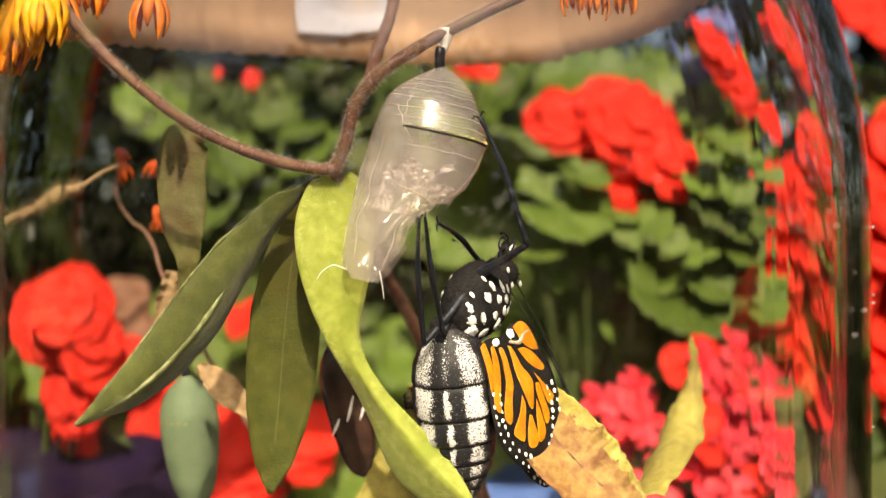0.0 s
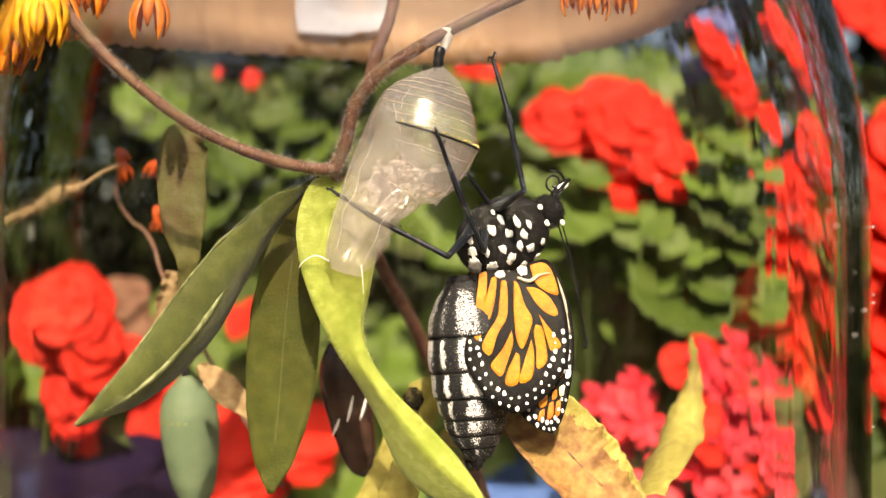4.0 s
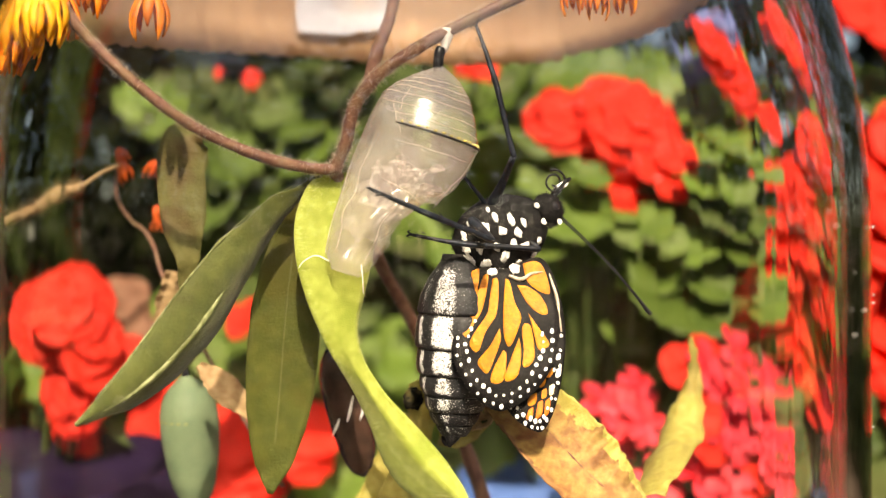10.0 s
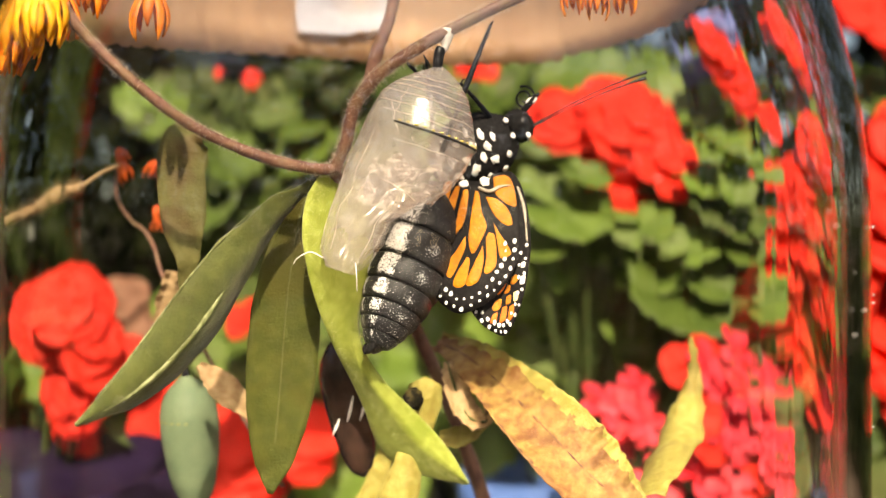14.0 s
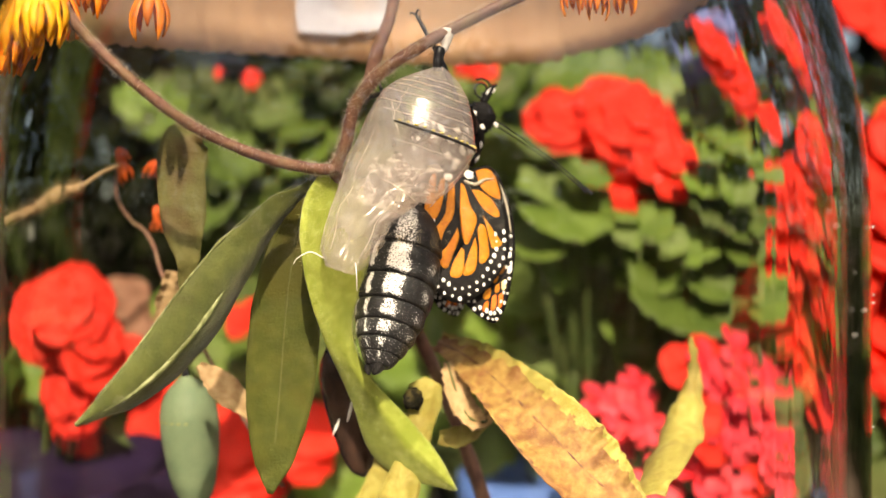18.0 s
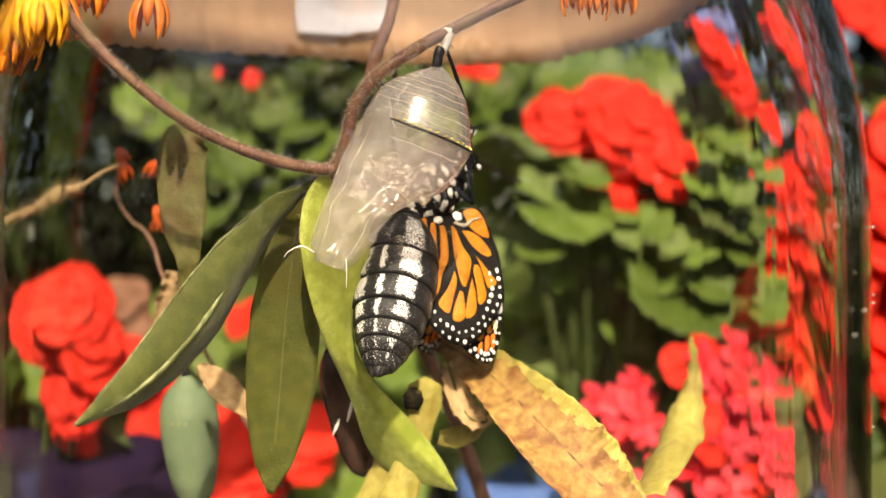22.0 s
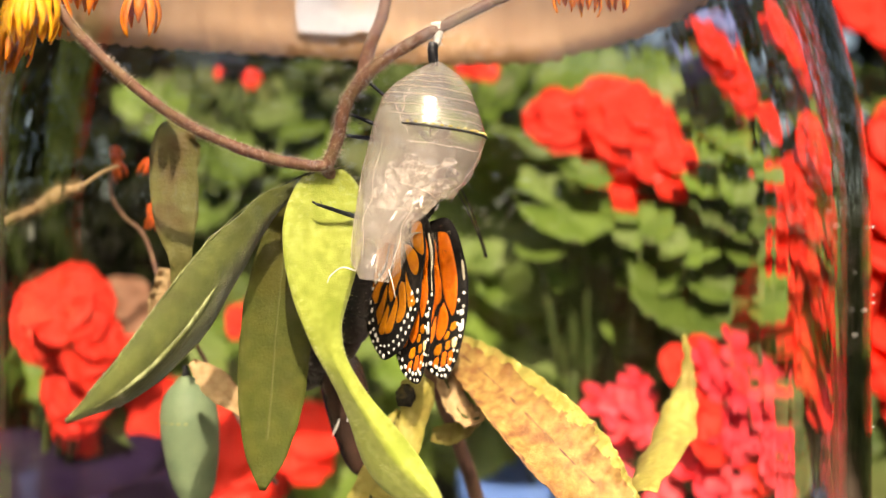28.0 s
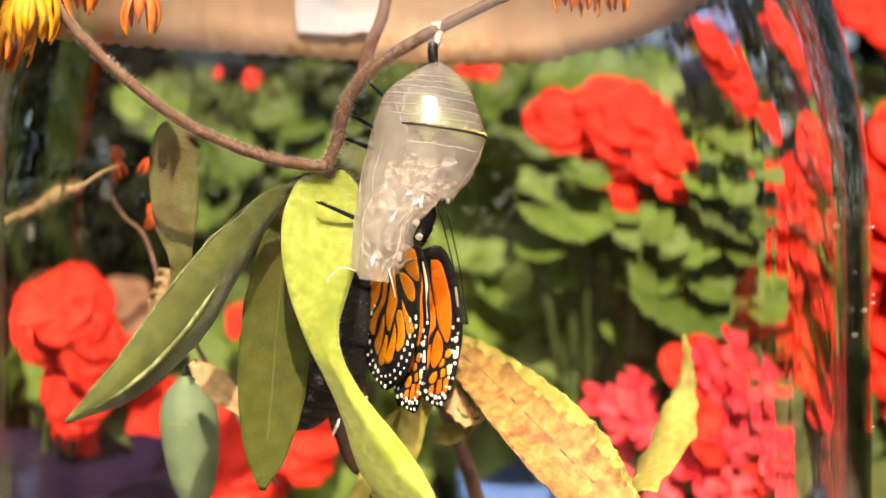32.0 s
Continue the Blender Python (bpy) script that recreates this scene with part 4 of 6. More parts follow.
part("tip", tube([Vector((-2 * U, 0, -312 * U)), Vector((-5 * U, 0, -328 * U)), Vector((-6 * U, 0, -336 * U))], [19 * U, 13 * U, 7 * U], 6, 12, rough=0.3), M_INK, abdomen)
for s in (-1, 1):
    bm = tube([Vector((-8 * U, 11 * s * U, -312 * U)), Vector((-13 * U, 12 * s * U, -328 * U)), Vector((-13 * U, 5 * s * U, -341 * U))], [8 * U, 7 * U, 3 * U], 10, 10, rough=0.3)
    down_hair([Vector((-8 * U, 11 * s * U, -304 * U)), Vector((-13 * U, 12 * s * U, -326 * U)), Vector((-13 * U, 5 * s * U, -340 * U))], [8 * U, 7 * U, 3 * U], 120, 9 * U, bm, 30 + s)
    part("clasper", bm, M_FUR, abdomen, "dark downy clasper")

# wings: a black membrane with raised orange cells and white spots
def wing_shape(a, b, side, bow):
    """A place on a crumpled wing, a to the right and b down from its root."""
    y = bow * math.sin(min(1.0, max(0.0, b / 270)) * math.pi) + 3.0 * math.sin(a * 0.055 + 0.6) * min(1, abs(b) / 60) + 1.8 * math.sin(b * 0.07 + a * 0.03)
    return Vector((a * U, side * y * U, -b * U))


def membrane(outline, side, bow):
    bm = bmesh.new()
    n = 72
    rim = glide([Vector((a, b, 0)) for a, b in outline + outline[:1]], n)[:-1]
    mid = sum(rim, Vector()) / n
    faces = []
    for lift in (-1.6, 1.6):
        rings = []
        for i in range(1, 9):
            f = i / 8
            ring = []
            for p in rim:
                q = mid + (p - mid) * f
                s = wing_shape(q.x, q.y, side, bow)
                s.y += lift * U * (0.35 if i == 8 else 1)
                ring.append(bm.verts.new(s))
            rings.append(ring)
        s = wing_shape(mid.x, mid.y, side, bow)
        s.y += lift * U
        c = bm.verts.new(s)
        for k in range(n):
            q = (k + 1) % n
            bm.faces.new((c, rings[0][k], rings[0][q]) if lift < 0 else (c, rings[0][q], rings[0][k]))
            for a, b in zip(rings, rings[1:]):
                bm.faces.new((a[k], b[k], b[q], a[q]) if lift < 0 else (a[q], b[q], b[k], a[k]))
        faces.append(rings[-1])
    for k in range(n):
        q = (k + 1) % n
        bm.faces.new((faces[0][k], faces[1][k], faces[1][q], faces[0][q]))
    return bm, rim, mid


def patch(wing, side, bow, outline, material, lift=2.6):
    """One coloured cell between the veins, raised on both faces of the wing; outline: its corners, rounded off."""
    bm = bmesh.new()
    n = 26
    pts = [Vector((a, b, 0)) for a, b in outline]
    rim = glide(pts + pts[:1], n)[:-1]
    mid = sum(rim, Vector()) / n
    for face in (-1, 1):
        rings = []
        for f, h in ((0.35, 1.0), (0.75, 1.0), (0.94, 0.9), (1.0, 0.5)):
            ring = []
            for p in rim:
                q = mid + (p - mid) * f
                v = wing_shape(q.x, q.y, side, bow)
                v.y += face * lift * U * h
                ring.append(bm.verts.new(v))
            rings.append(ring)
        bm.faces.new(rings[0] if face < 0 else rings[0][::-1])
        for a, b in zip(rings, rings[1:]):
            for k in range(n):
                q = (k + 1) % n
                bm.faces.new((a[k], b[k], b[q], a[q]) if face < 0 else (a[q], b[q], b[k], a[k]))
    return part("orange_cell" if material in (M_ORANGE, M_DEEP) else "pale_cell", bm, material, wing)


def cell(wing, side, bow, start, end, w0, w1, material, bend=0.0):
    """A straight tapered cell from start to end."""
    s, e = Vector(start), Vector(end)
    c = Vector((-(e - s).y, (e - s).x)).normalized() * 0.56
    o = c * bend
    return patch(wing, side, bow, [tuple(v) for v in (s - c * w0 * 0.7, s + c * w0 * 0.7, (s + e) / 2 + o + c * (w0 + w1) * 0.5, e + c * w1 * 0.6, e - c * w1 * 0.6, (s + e) / 2 + o - c * (w0 + w1) * 0.5)], material)


def margin(wing, side, bow, rim, mid, lo, hi, insets, sizes, step, seed):
    """Rows of white spots that follow the wing's edge."""
    rnd = random.Random(seed)
    rows = []
    for inset, size in zip(insets, sizes):
        k = lo + (step * 0.5 if inset == insets[1] else 0)
        while k < hi:
            p = rim[int(k) % len(rim)].lerp(rim[(int(k) + 1) % len(rim)], k - int(k))
            q = p + (mid - p).normalized() * (inset + rnd.uniform(-2, 2))
            a = size * rnd.uniform(0.75, 1.2)
            for face in (-1, 1):
                v = wing_shape(q.x, q.y, side, bow)
                v.y += face * 1.9 * U
                rows.append((v, (0, face, 0), a * rnd.uniform(0.48, 0.6), a * rnd.uniform(0.6, 0.85)))
            k += step * rnd.uniform(0.9, 1.1)
    part("white_spots", spots(rows), M_WHITE, wing, "double row of white edge spots")


HIND = [(-56, 0), (-30, -8), (0, -6), (32, -18), (58, -24), (72, 0), (84, 50), (92, 100), (92, 150), (76, 190), (50, 225), (12, 250), (-22, 238), (-52, 205), (-74, 160), (-72, 118), (-60, 60)]
FORE = [(28, -18), (62, -26), (84, 6), (98, 60), (104, 120), (98, 190), (84, 250), (66, 284), (46, 282), (18, 262), (-4, 226), (-12, 170), (-2, 100), (12, 40)]
wings = []
for side, s in (("left", -1), ("right", 1)):
    bm, rim, mid = membrane(HIND, s, 9.0)
    hind = part("hindwing", bm, M_WINGBLACK, fly, "small soft hindwing with orange cells and a white-spotted black edge")
    for outline in (((-53, 3), (-42, 2), (-45, 62), (-58, 86), (-57, 50)),
                    ((-34, 8), (-26, 10), (-31, 67), (-43, 102), (-52, 125), (-61, 110), (-47, 70)),
                    ((-19, 14), (-10, 16), (-7, 57), (-10, 85), (-23, 112), (-32, 150), (-47, 138), (-38, 110), (-22, 75)),
                    ((3, 14), (11, 20), (20, 57), (32, 82), (27, 110), (17, 138), (8, 118), (4, 70)),
                    ((23, 25), (40, 26), (61, 42), (74, 70), (62, 74), (42, 56)),
                    ((30, -16), (50, -22), (63, -8), (75, 33), (58, 32), (38, 14)),
                    ((44, 74), (60, 97), (79, 124), (75, 134), (63, 138), (57, 115), (50, 92)),
                    ((39, 94), (48, 98), (55, 130), (57, 154), (48, 169), (41, 168), (41, 138), (36, 108)),
                    ((31, 120), (36, 146), (34, 182), (24, 196), (14, 193), (22, 158)),
                    ((7, 144), (13, 152), (12, 192), (3, 203), (-8, 198), (-4, 176)),
                    ((-1, 106), (2, 127), (-6, 158), (-14, 186), (-26, 178), (-31, 165), (-14, 140))):
        mid_a, mid_b = sum(p[0] for p in outline) / len(outline), sum(p[1] for p in outline) / len(outline)
        wide = []
        for a, b in outline:
            d = math.hypot(a - mid_a, b - mid_b)
            wide.append((a + (a - mid_a) / d * 0.6 + math.copysign(0.7, a - mid_a), b + (b - mid_b) / d * 1.0))
        patch(hind, s, 9.0, wide, M_ORANGE)
    margin(hind, s, 9.0, rim, mid, 30, 66, (9, 25), (5.4, 5.9), 1.7, 5)
    part("vein", tube([wing_shape(8, 8, s, 9) + Vector((0, s * 4 * U, 0)), wing_shape(28, 14, s, 9) + Vector((0, s * 4.5 * U, 0)), wing_shape(44, 2, s, 9) + Vector((0, s * 4.5 * U, 0)), wing_shape(62, -3, s, 9) + Vector((0, s * 3.5 * U, 0))],
                      [3 * U, 4 * U, 3 * U, 1 * U], 16, 6), M_VEIN, hind)
    part("root_spots", spots([(wing_shape(-20, 2, s, 9) + Vector((0, s * 4 * U, 0)), (0, s, 0), 8, 7), (wing_shape(16, -6, s, 9) + Vector((0, s * 4 * U, 0)), (0, s, 0), 8, 9)]), M_WHITE, hind)
    bm, rim, mid = membrane(FORE, s, 6.0)
    fore = part("forewing", bm, M_WINGBLACK, fly, "small crumpled forewing with deep orange cells")
    for outline, mat in ((((44, 0), (62, 2), (76, 40), (83, 90), (84, 128), (76, 162), (68, 152), (56, 118), (48, 60)), M_DEEP),
                         (((24, 34), (38, 14), (46, 66), (54, 126), (42, 148), (32, 180), (16, 192), (6, 170), (8, 120), (14, 70)), M_DEEP),
                         (((58, 136), (66, 160), (64, 190), (50, 212), (42, 196), (48, 158)), M_DEEP),
                         (((34, 186), (42, 164), (40, 202), (32, 220), (16, 222), (12, 206)), M_DEEP),
                         (((72, 178), (80, 172), (84, 180), (78, 190), (71, 190)), M_ORANGE), (((66, 192), (71, 194), (68, 206), (60, 208)), M_ORANGE),
                         (((46, 222), (56, 218), (54, 236), (44, 242), (40, 234)), M_ORANGE), (((64, 214), (72, 210), (72, 224), (64, 228)), M_ORANGE),
                         (((58, 234), (66, 232), (64, 256), (54, 262)), M_DEEP), (((70, 232), (78, 228), (76, 252), (68, 258)), M_DEEP), (((42, 248), (50, 244), (48, 262), (38, 264)), M_DEEP),
                         (((76, 206), (84, 202), (84, 218), (77, 222)), M_CREAM), (((88, 176), (96, 174), (95, 188), (87, 190)), M_WHITE), (((88, 150), (95, 148), (95, 158), (88, 160)), M_WHITE)):
        patch(fore, s, 6.0, outline, mat)
    margin(fore, s, 6.0, rim, mid, 20, 52, (7, 18), (5.0, 5.4), 2.3, 6)
    part("edge_streak", tube([wing_shape(76, 4, s, 6) + Vector((0, s * 2 * U, 0)), wing_shape(90, 50, s, 6) + Vector((0, s * 2 * U, 0)), wing_shape(97, 110, s, 6) + Vector((0, s * 2 * U, 0))], [2 * U, 3.2 * U, 1.5 * U], 16, 6), M_VEIN, fore)
    hind.scale.x, fore.scale.x = 1.11, 1.07
    wings.append((s, hind, fore))

# legs: femur > tibia with foot
FEMUR, SHIN = 132.0, 240.0


def bone(points, radii, spurs, seed):
    bm = tube([Vector(p) * U for p in points], [r * U for r in radii], 24, 10, rough=0.1)
    rnd = random.Random(seed)
    for _ in range(spurs):
        z = rnd.uniform(points[-1][2] * 0.98, points[-1][2] * 0.3)
        a = rnd.uniform(0, math.tau)
        p0 = Vector((math.cos(a) * 3, math.sin(a) * 3, z)) * U
        tube([p0, p0 + Vector((math.cos(a) * 6, math.sin(a) * 6, -7)) * U], [0.8 * U, 0.3 * U], 2, 4, bm)
    return bm


HIPS = [body(20, -118, -14), body(16, -120, 14), body(-22, -108, -20), body(-26, -104, 20)]
legs = []
for i, hip in enumerate(HIPS):
    femur = part("femur", bone([(0, 0, 6), (0, 0, -20), (2, 0, -60), (0, 0, -FEMUR)], [7.5, 10, 8, 5.5], 0, i), M_LEG, fly, "black leg with a bluish sheen", origin=Vector((0, 0, 0)))
    tibia = part("tibia", bone([(0, 0, 2), (4, 0, -62), (9, 0, -124), (7, 0, -178), (0, 0, -SHIN)], [5.5, 4.8, 5.4, 4.2, 2.8], 26, 40 + i), M_LEG, femur, origin=Vector((0, 0, 0)))
    claw = tube([Vector((0, 0, -SHIN + 3)) * U, Vector((-9, 2, -SHIN - 3)) * U, Vector((-14, 3, -SHIN + 4)) * U], [2.2 * U, 1.6 * U, 0.6 * U], 8, 5)
    tube([Vector((0, 0, -SHIN + 3)) * U, Vector((8, -3, -SHIN - 6)) * U, Vector((12, -3, -SHIN + 1)) * U], [2.2 * U, 1.6 * U, 0.6 * U], 8, 5, claw)
    femur.location = hip
    tibia.location = (0, 0, -FEMUR * U)
    legs.append((hip, femur, tibia))
    bmesh.ops.recalc_face_normals(claw, faces=claw.faces)
    claws = new("claw", link_mesh("claw", claw, M_INK))
    merge = bmesh.new()
    merge.from_mesh(tibia.data)
    merge.from_mesh(claws.data)
    merge.to_mesh(tibia.data)
    merge.free()
    tibia.data.polygons.foreach_set("use_smooth", [True] * len(tibia.data.polygons))
    bpy.data.objects.remove(claws)
antennae = []
for s in (-1, 1):
    ant = part("antenna", tube([Vector((0, 0, 0)), Vector((5, 0, -70)) * U, Vector((7, 0, -150)) * U, Vector((3, 0, -225)) * U, Vector((0, 0, -255)) * U], [1.8 * U, 1.3 * U, 1.3 * U, 2.0 * U, 4.0 * U], 40, 8), M_INK, fly, "thin black clubbed antenna", origin=Vector((0, 0, 0)))
    ant.location = HEAD + body(16, 12, 14 * s)
    antennae.append((s, ant))

# ---- background flower bed ----
def petal_mesh(name, material, size, broad=1.0):
    bm = bmesh.new()
    for k in range(5):
        a = math.tau * k / 5
        o = Vector((math.cos(a), math.sin(a), 0))
        blade([o * size * 0.06, o * size * 0.4 + Z * size * 0.04, o * size * 0.78 + Z * size * 0.06, o * size * 1.0 + Z * size * 0.01],
              [size * 0.08, size * 0.4 * broad, size * 0.56 * broad, size * 0.26 * broad], [Z.cross(o)] * 4, 7, 5, 0.08, size * 0.03, size * 0.05, bm, seed=k * 1.3)
    return link_mesh(name, bm, material)


def scalloped(name, material, size):
    """A round geranium leaf: scalloped edge, folded along its rays."""
    bm = bmesh.new()
    n, rings = 42, 5
    layers = []
    for lift in (0.0, -0.02):
        c = bm.verts.new((0, 0, lift * size))
        rows = []
        for i in range(1, rings + 1):
            f = i / rings
            row = []
            for k in range(n):
                a = math.tau * (k + 0.5) / n * 0.94 + 0.19
                r = f * size * (1 + 0.09 * math.cos(a * 7) + 0.04 * math.cos(a * 21))
                z = size * (0.16 * f * f + 0.07 * f * math.cos(a * 7)) + lift * size
                row.append(bm.verts.new((r * math.cos(a), r * math.sin(a), z)))
            rows.append(row)
        for k in range(n - 1):
            bm.faces.new((c, rows[0][k], rows[0][k + 1]) if lift == 0 else (c, rows[0][k + 1], rows[0][k]))
            for a, b in zip(rows, rows[1:]):
                bm.faces.new((a[k], b[k], b[k + 1], a[k + 1]) if lift == 0 else (a[k + 1], b[k + 1], b[k], a[k]))
        layers.append(rows[-1])
    for k in range(n - 1):
        bm.faces.new((layers[0][k], layers[1][k], layers[1][k + 1], layers[0][k + 1]))
    return link_mesh(name, bm, material)


RED_FLORET = petal_mesh("floret", M_RED, 0.0088)
BIG_FLORET = petal_mesh("floret", M_RED, 0.0112)
SMALL_FLORET = petal_mesh("floret", M_RED, 0.0055)
ROSE_FLORET = petal_mesh("floret", M_ROSE, 0.0056, 0.6)
WITHERED_FLORET = petal_mesh("floret", M_WITHERED, 0.0056)
TINY_FLORET = petal_mesh("floret", M_RED, 0.0030)
BLUE_FLORET = petal_mesh("floret", M_VIOLET, 0.0042)
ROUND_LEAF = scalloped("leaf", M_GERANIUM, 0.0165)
SHADE_LEAF = scalloped("leaf", M_GERANIUM_SHADE, 0.0165)


HEAD_WAY = Vector((0.3, -0.65, 0.55)).normalized()     # flower heads turn to the light


def geranium(foot, heads, leaves, seed, label, loose=0.8, name="geranium", group="geraniums in the bed", leaf_mesh=None, even=1.0):
    """A bedding geranium: stalks, round leaves and dense flower heads, rooted in the soil."""
    rnd = random.Random(seed)
    root = thing(name, label, "flowering plant", foot, group)
    foot = Vector(foot)
    for place, size, count, mesh in heads:
        c = place - foot
        bend = Vector((c.x * 0.4, c.y * 0.5, c.z * 0.55))
        stalk = part("flower_stalk", tube([Vector((0, 0, -0.004)), bend, c - Vector((0, 0, size * 0.4))], [0.003, 0.0018, 0.0012], 14, 8), M_GSTALK, root)
        for k in range(count):
            zz = 1 - 1.75 * (k + 0.5) / count
            a = k * 2.39996
            rr = math.sqrt(max(0, 1 - zz * zz))
            o = Vector((rr * math.cos(a), -abs(rr * math.sin(a)) if k % 4 else rr * math.sin(a), zz))
            f = new("floret", mesh)
            f.parent = stalk
            lay = o - HEAD_WAY * o.dot(HEAD_WAY) * rnd.uniform(0.8, 1.05)
            p = c + Vector((lay.x, lay.y, lay.z * 1.15)) * size * rnd.uniform(loose, 1.02) + HEAD_WAY * size * rnd.uniform(-0.45, 0.25)
            f.matrix_basis = Matrix.Translation(p) @ (o * 0.2 + HEAD_WAY + Vector((rnd.gauss(0, 0.4), rnd.gauss(0, 0.2), rnd.gauss(0, 0.3))) * 0.45).to_track_quat("Z", "Y").to_matrix().to_4x4() @ pose(0, 0, 0, 0, 0, rnd.uniform(0, 360)) @ Matrix.Scale(rnd.uniform(0.85, 1.15), 4)
    for place, size in leaves:
        p = place - foot
        bend = Vector((p.x * 0.35, p.y * 0.4, p.z * 0.6))
        stalk = part("leaf_stalk", tube([Vector((0, 0, -0.004)), bend, p], [0.0018, 0.0010, 0.0008], 10, 6), M_GSTALK, root)
        f = new("leaf", leaf_mesh or ROUND_LEAF)
        f.parent = stalk
        nrm = Vector((rnd.gauss(0.1, 0.45 * even), rnd.gauss(-0.55, 0.4 * even), 0.65 + 0.35 * even * rnd.uniform(-1.0, 1.0)))
        f.matrix_basis = Matrix.Translation(p) @ nrm.to_track_quat("Z", "Y").to_matrix().to_4x4() @ pose(0, 0, 0, 0, 0, rnd.uniform(0, 360)) @ Matrix.Scale(size, 4)
    return root


def spread(count, a0, a1, b0, b1, y0, y1, seed, s0=0.7, s1=1.3):
    rnd = random.Random(seed)
    found = [(rnd.uniform(a0, a1), rnd.uniform(b0, b1), rnd.uniform(y0, y1), rnd.uniform(s0, s1)) for _ in range(count)]
    return [(sight(a, b, y), q) for a, b, y, q in found if not (935 < a < 1045 and 450 < b < 660)]   # a bare shaded gap in the bed


geranium((0.035, 0.17, 0), [(sight(1150, 215, 125), 0.0056, 7, BIG_FLORET), (sight(1205, 275, 122), 0.0030, 3, RED_FLORET), (sight(1095, 290, 124), 0.0030, 3, RED_FLORET), (sight(1012, 208, 122), 0.0026, 3, RED_FLORET), (sight(1142, 362, 120), 0.0020, 3, SMALL_FLORET)],
         spread(80, 840, 1400, 290, 680, 125, 200, 1) + spread(16, 1060, 1400, 300, 470, 128, 180, 21, 0.6, 1.0), 1, "geranium with a large scarlet flower head above round leaves")
geranium((-0.12, 0.16, 0), [(sight(75, 535, 105), 0.0054, 5, RED_FLORET), (sight(15, 570, 108), 0.0062, 6, RED_FLORET), (sight(110, 600, 106), 0.0040, 4, RED_FLORET), (sight(85, 690, 105), 0.0040, 4, RED_FLORET), (sight(190, 640, 118), 0.0020, 2, SMALL_FLORET), (sight(190, 520, 130), 0.0050, 5, WITHERED_FLORET), (sight(215, 590, 128), 0.0044, 4, WITHERED_FLORET)],
         spread(9, -60, 260, 640, 900, 130, 190, 2) + [(sight(190, 762, 120), 0.5), (sight(235, 800, 124), 0.4)], 2, "geranium with bright red and some withered flowers", 0.5)
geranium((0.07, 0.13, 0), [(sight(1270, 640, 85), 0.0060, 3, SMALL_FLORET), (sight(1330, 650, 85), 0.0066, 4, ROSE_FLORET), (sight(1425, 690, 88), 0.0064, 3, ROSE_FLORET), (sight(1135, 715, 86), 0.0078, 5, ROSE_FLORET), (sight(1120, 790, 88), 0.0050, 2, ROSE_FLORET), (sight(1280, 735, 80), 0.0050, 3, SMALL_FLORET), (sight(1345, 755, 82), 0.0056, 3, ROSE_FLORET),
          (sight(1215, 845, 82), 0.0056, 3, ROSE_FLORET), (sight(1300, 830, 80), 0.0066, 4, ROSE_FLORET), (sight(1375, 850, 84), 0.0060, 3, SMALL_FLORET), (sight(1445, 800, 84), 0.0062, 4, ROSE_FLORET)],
         spread(14, 1040, 1500, 740, 940, 115, 160, 3), 3, "geranium with rose-red flower clusters", 0.35, leaf_mesh=SHADE_LEAF)
geranium((0.11, 0.25, 0), [(sight(1345, 25, 165), 0.0060, 5, BLUE_FLORET), (sight(1268, 105, 165), 0.0066, 5, BLUE_FLORET), (sight(1400, 325, 165), 0.0056, 4, BLUE_FLORET), (sight(1420, 255, 165), 0.0046, 3, BLUE_FLORET)],
         spread(8, 1200, 1480, 150, 420, 180, 240, 31), 31, "bushy plant with small violet-blue flowers", 0.4, "flowering_plant", "")
geranium((0.15, 0.2, 0), [(sight(1475, 345, 140), 0.0048, 5, RED_FLORET), (sight(1465, 405, 138), 0.0036, 3, RED_FLORET), (sight(1485, 465, 140), 0.0060, 7, BIG_FLORET), (sight(1515, 590, 142), 0.0058, 6, RED_FLORET), (sight(1335, 80, 150), 0.0050, 5, RED_FLORET), (sight(1385, 140, 150), 0.0030, 3, RED_FLORET), (sight(1465, 195, 150), 0.0030, 3, SMALL_FLORET), (sight(1570, 30, 160), 0.0075, 6, BIG_FLORET), (sight(1585, 520, 160), 0.007, 6, BIG_FLORET)],
         spread(26, 1240, 1640, 120, 700, 160, 240, 4) + spread(16, 1215, 1410, 170, 580, 142, 185, 41, 0.5, 0.95), 4, "tall geranium crowded with red flowers")
geranium((-0.06, 0.2, 0), [(sight(250, 765, 126), 0.0075, 7, RED_FLORET), (sight(130, 745, 122), 0.0060, 6, RED_FLORET), (sight(340, 830, 130), 0.0072, 7, RED_FLORET), (sight(430, 790, 135), 0.0075, 8, RED_FLORET), (sight(438, 570, 150), 0.0030, 3, SMALL_FLORET), (sight(530, 770, 130), 0.0032, 3, RED_FLORET)],
         spread(26, 240, 720, 560, 920, 140, 220, 5), 5, "geranium with red flowers in the shade of the bed")
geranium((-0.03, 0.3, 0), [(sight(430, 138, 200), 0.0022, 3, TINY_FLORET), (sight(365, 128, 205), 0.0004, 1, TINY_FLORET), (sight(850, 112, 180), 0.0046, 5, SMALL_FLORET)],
         spread(16, 200, 400, 165, 260, 200, 270, 16, 0.4, 0.8) + spread(100, 370, 960, 120, 560, 180, 270, 6, 0.35, 0.9), 6, "leafy geranium with few open flowers", leaf_mesh=SHADE_LEAF)
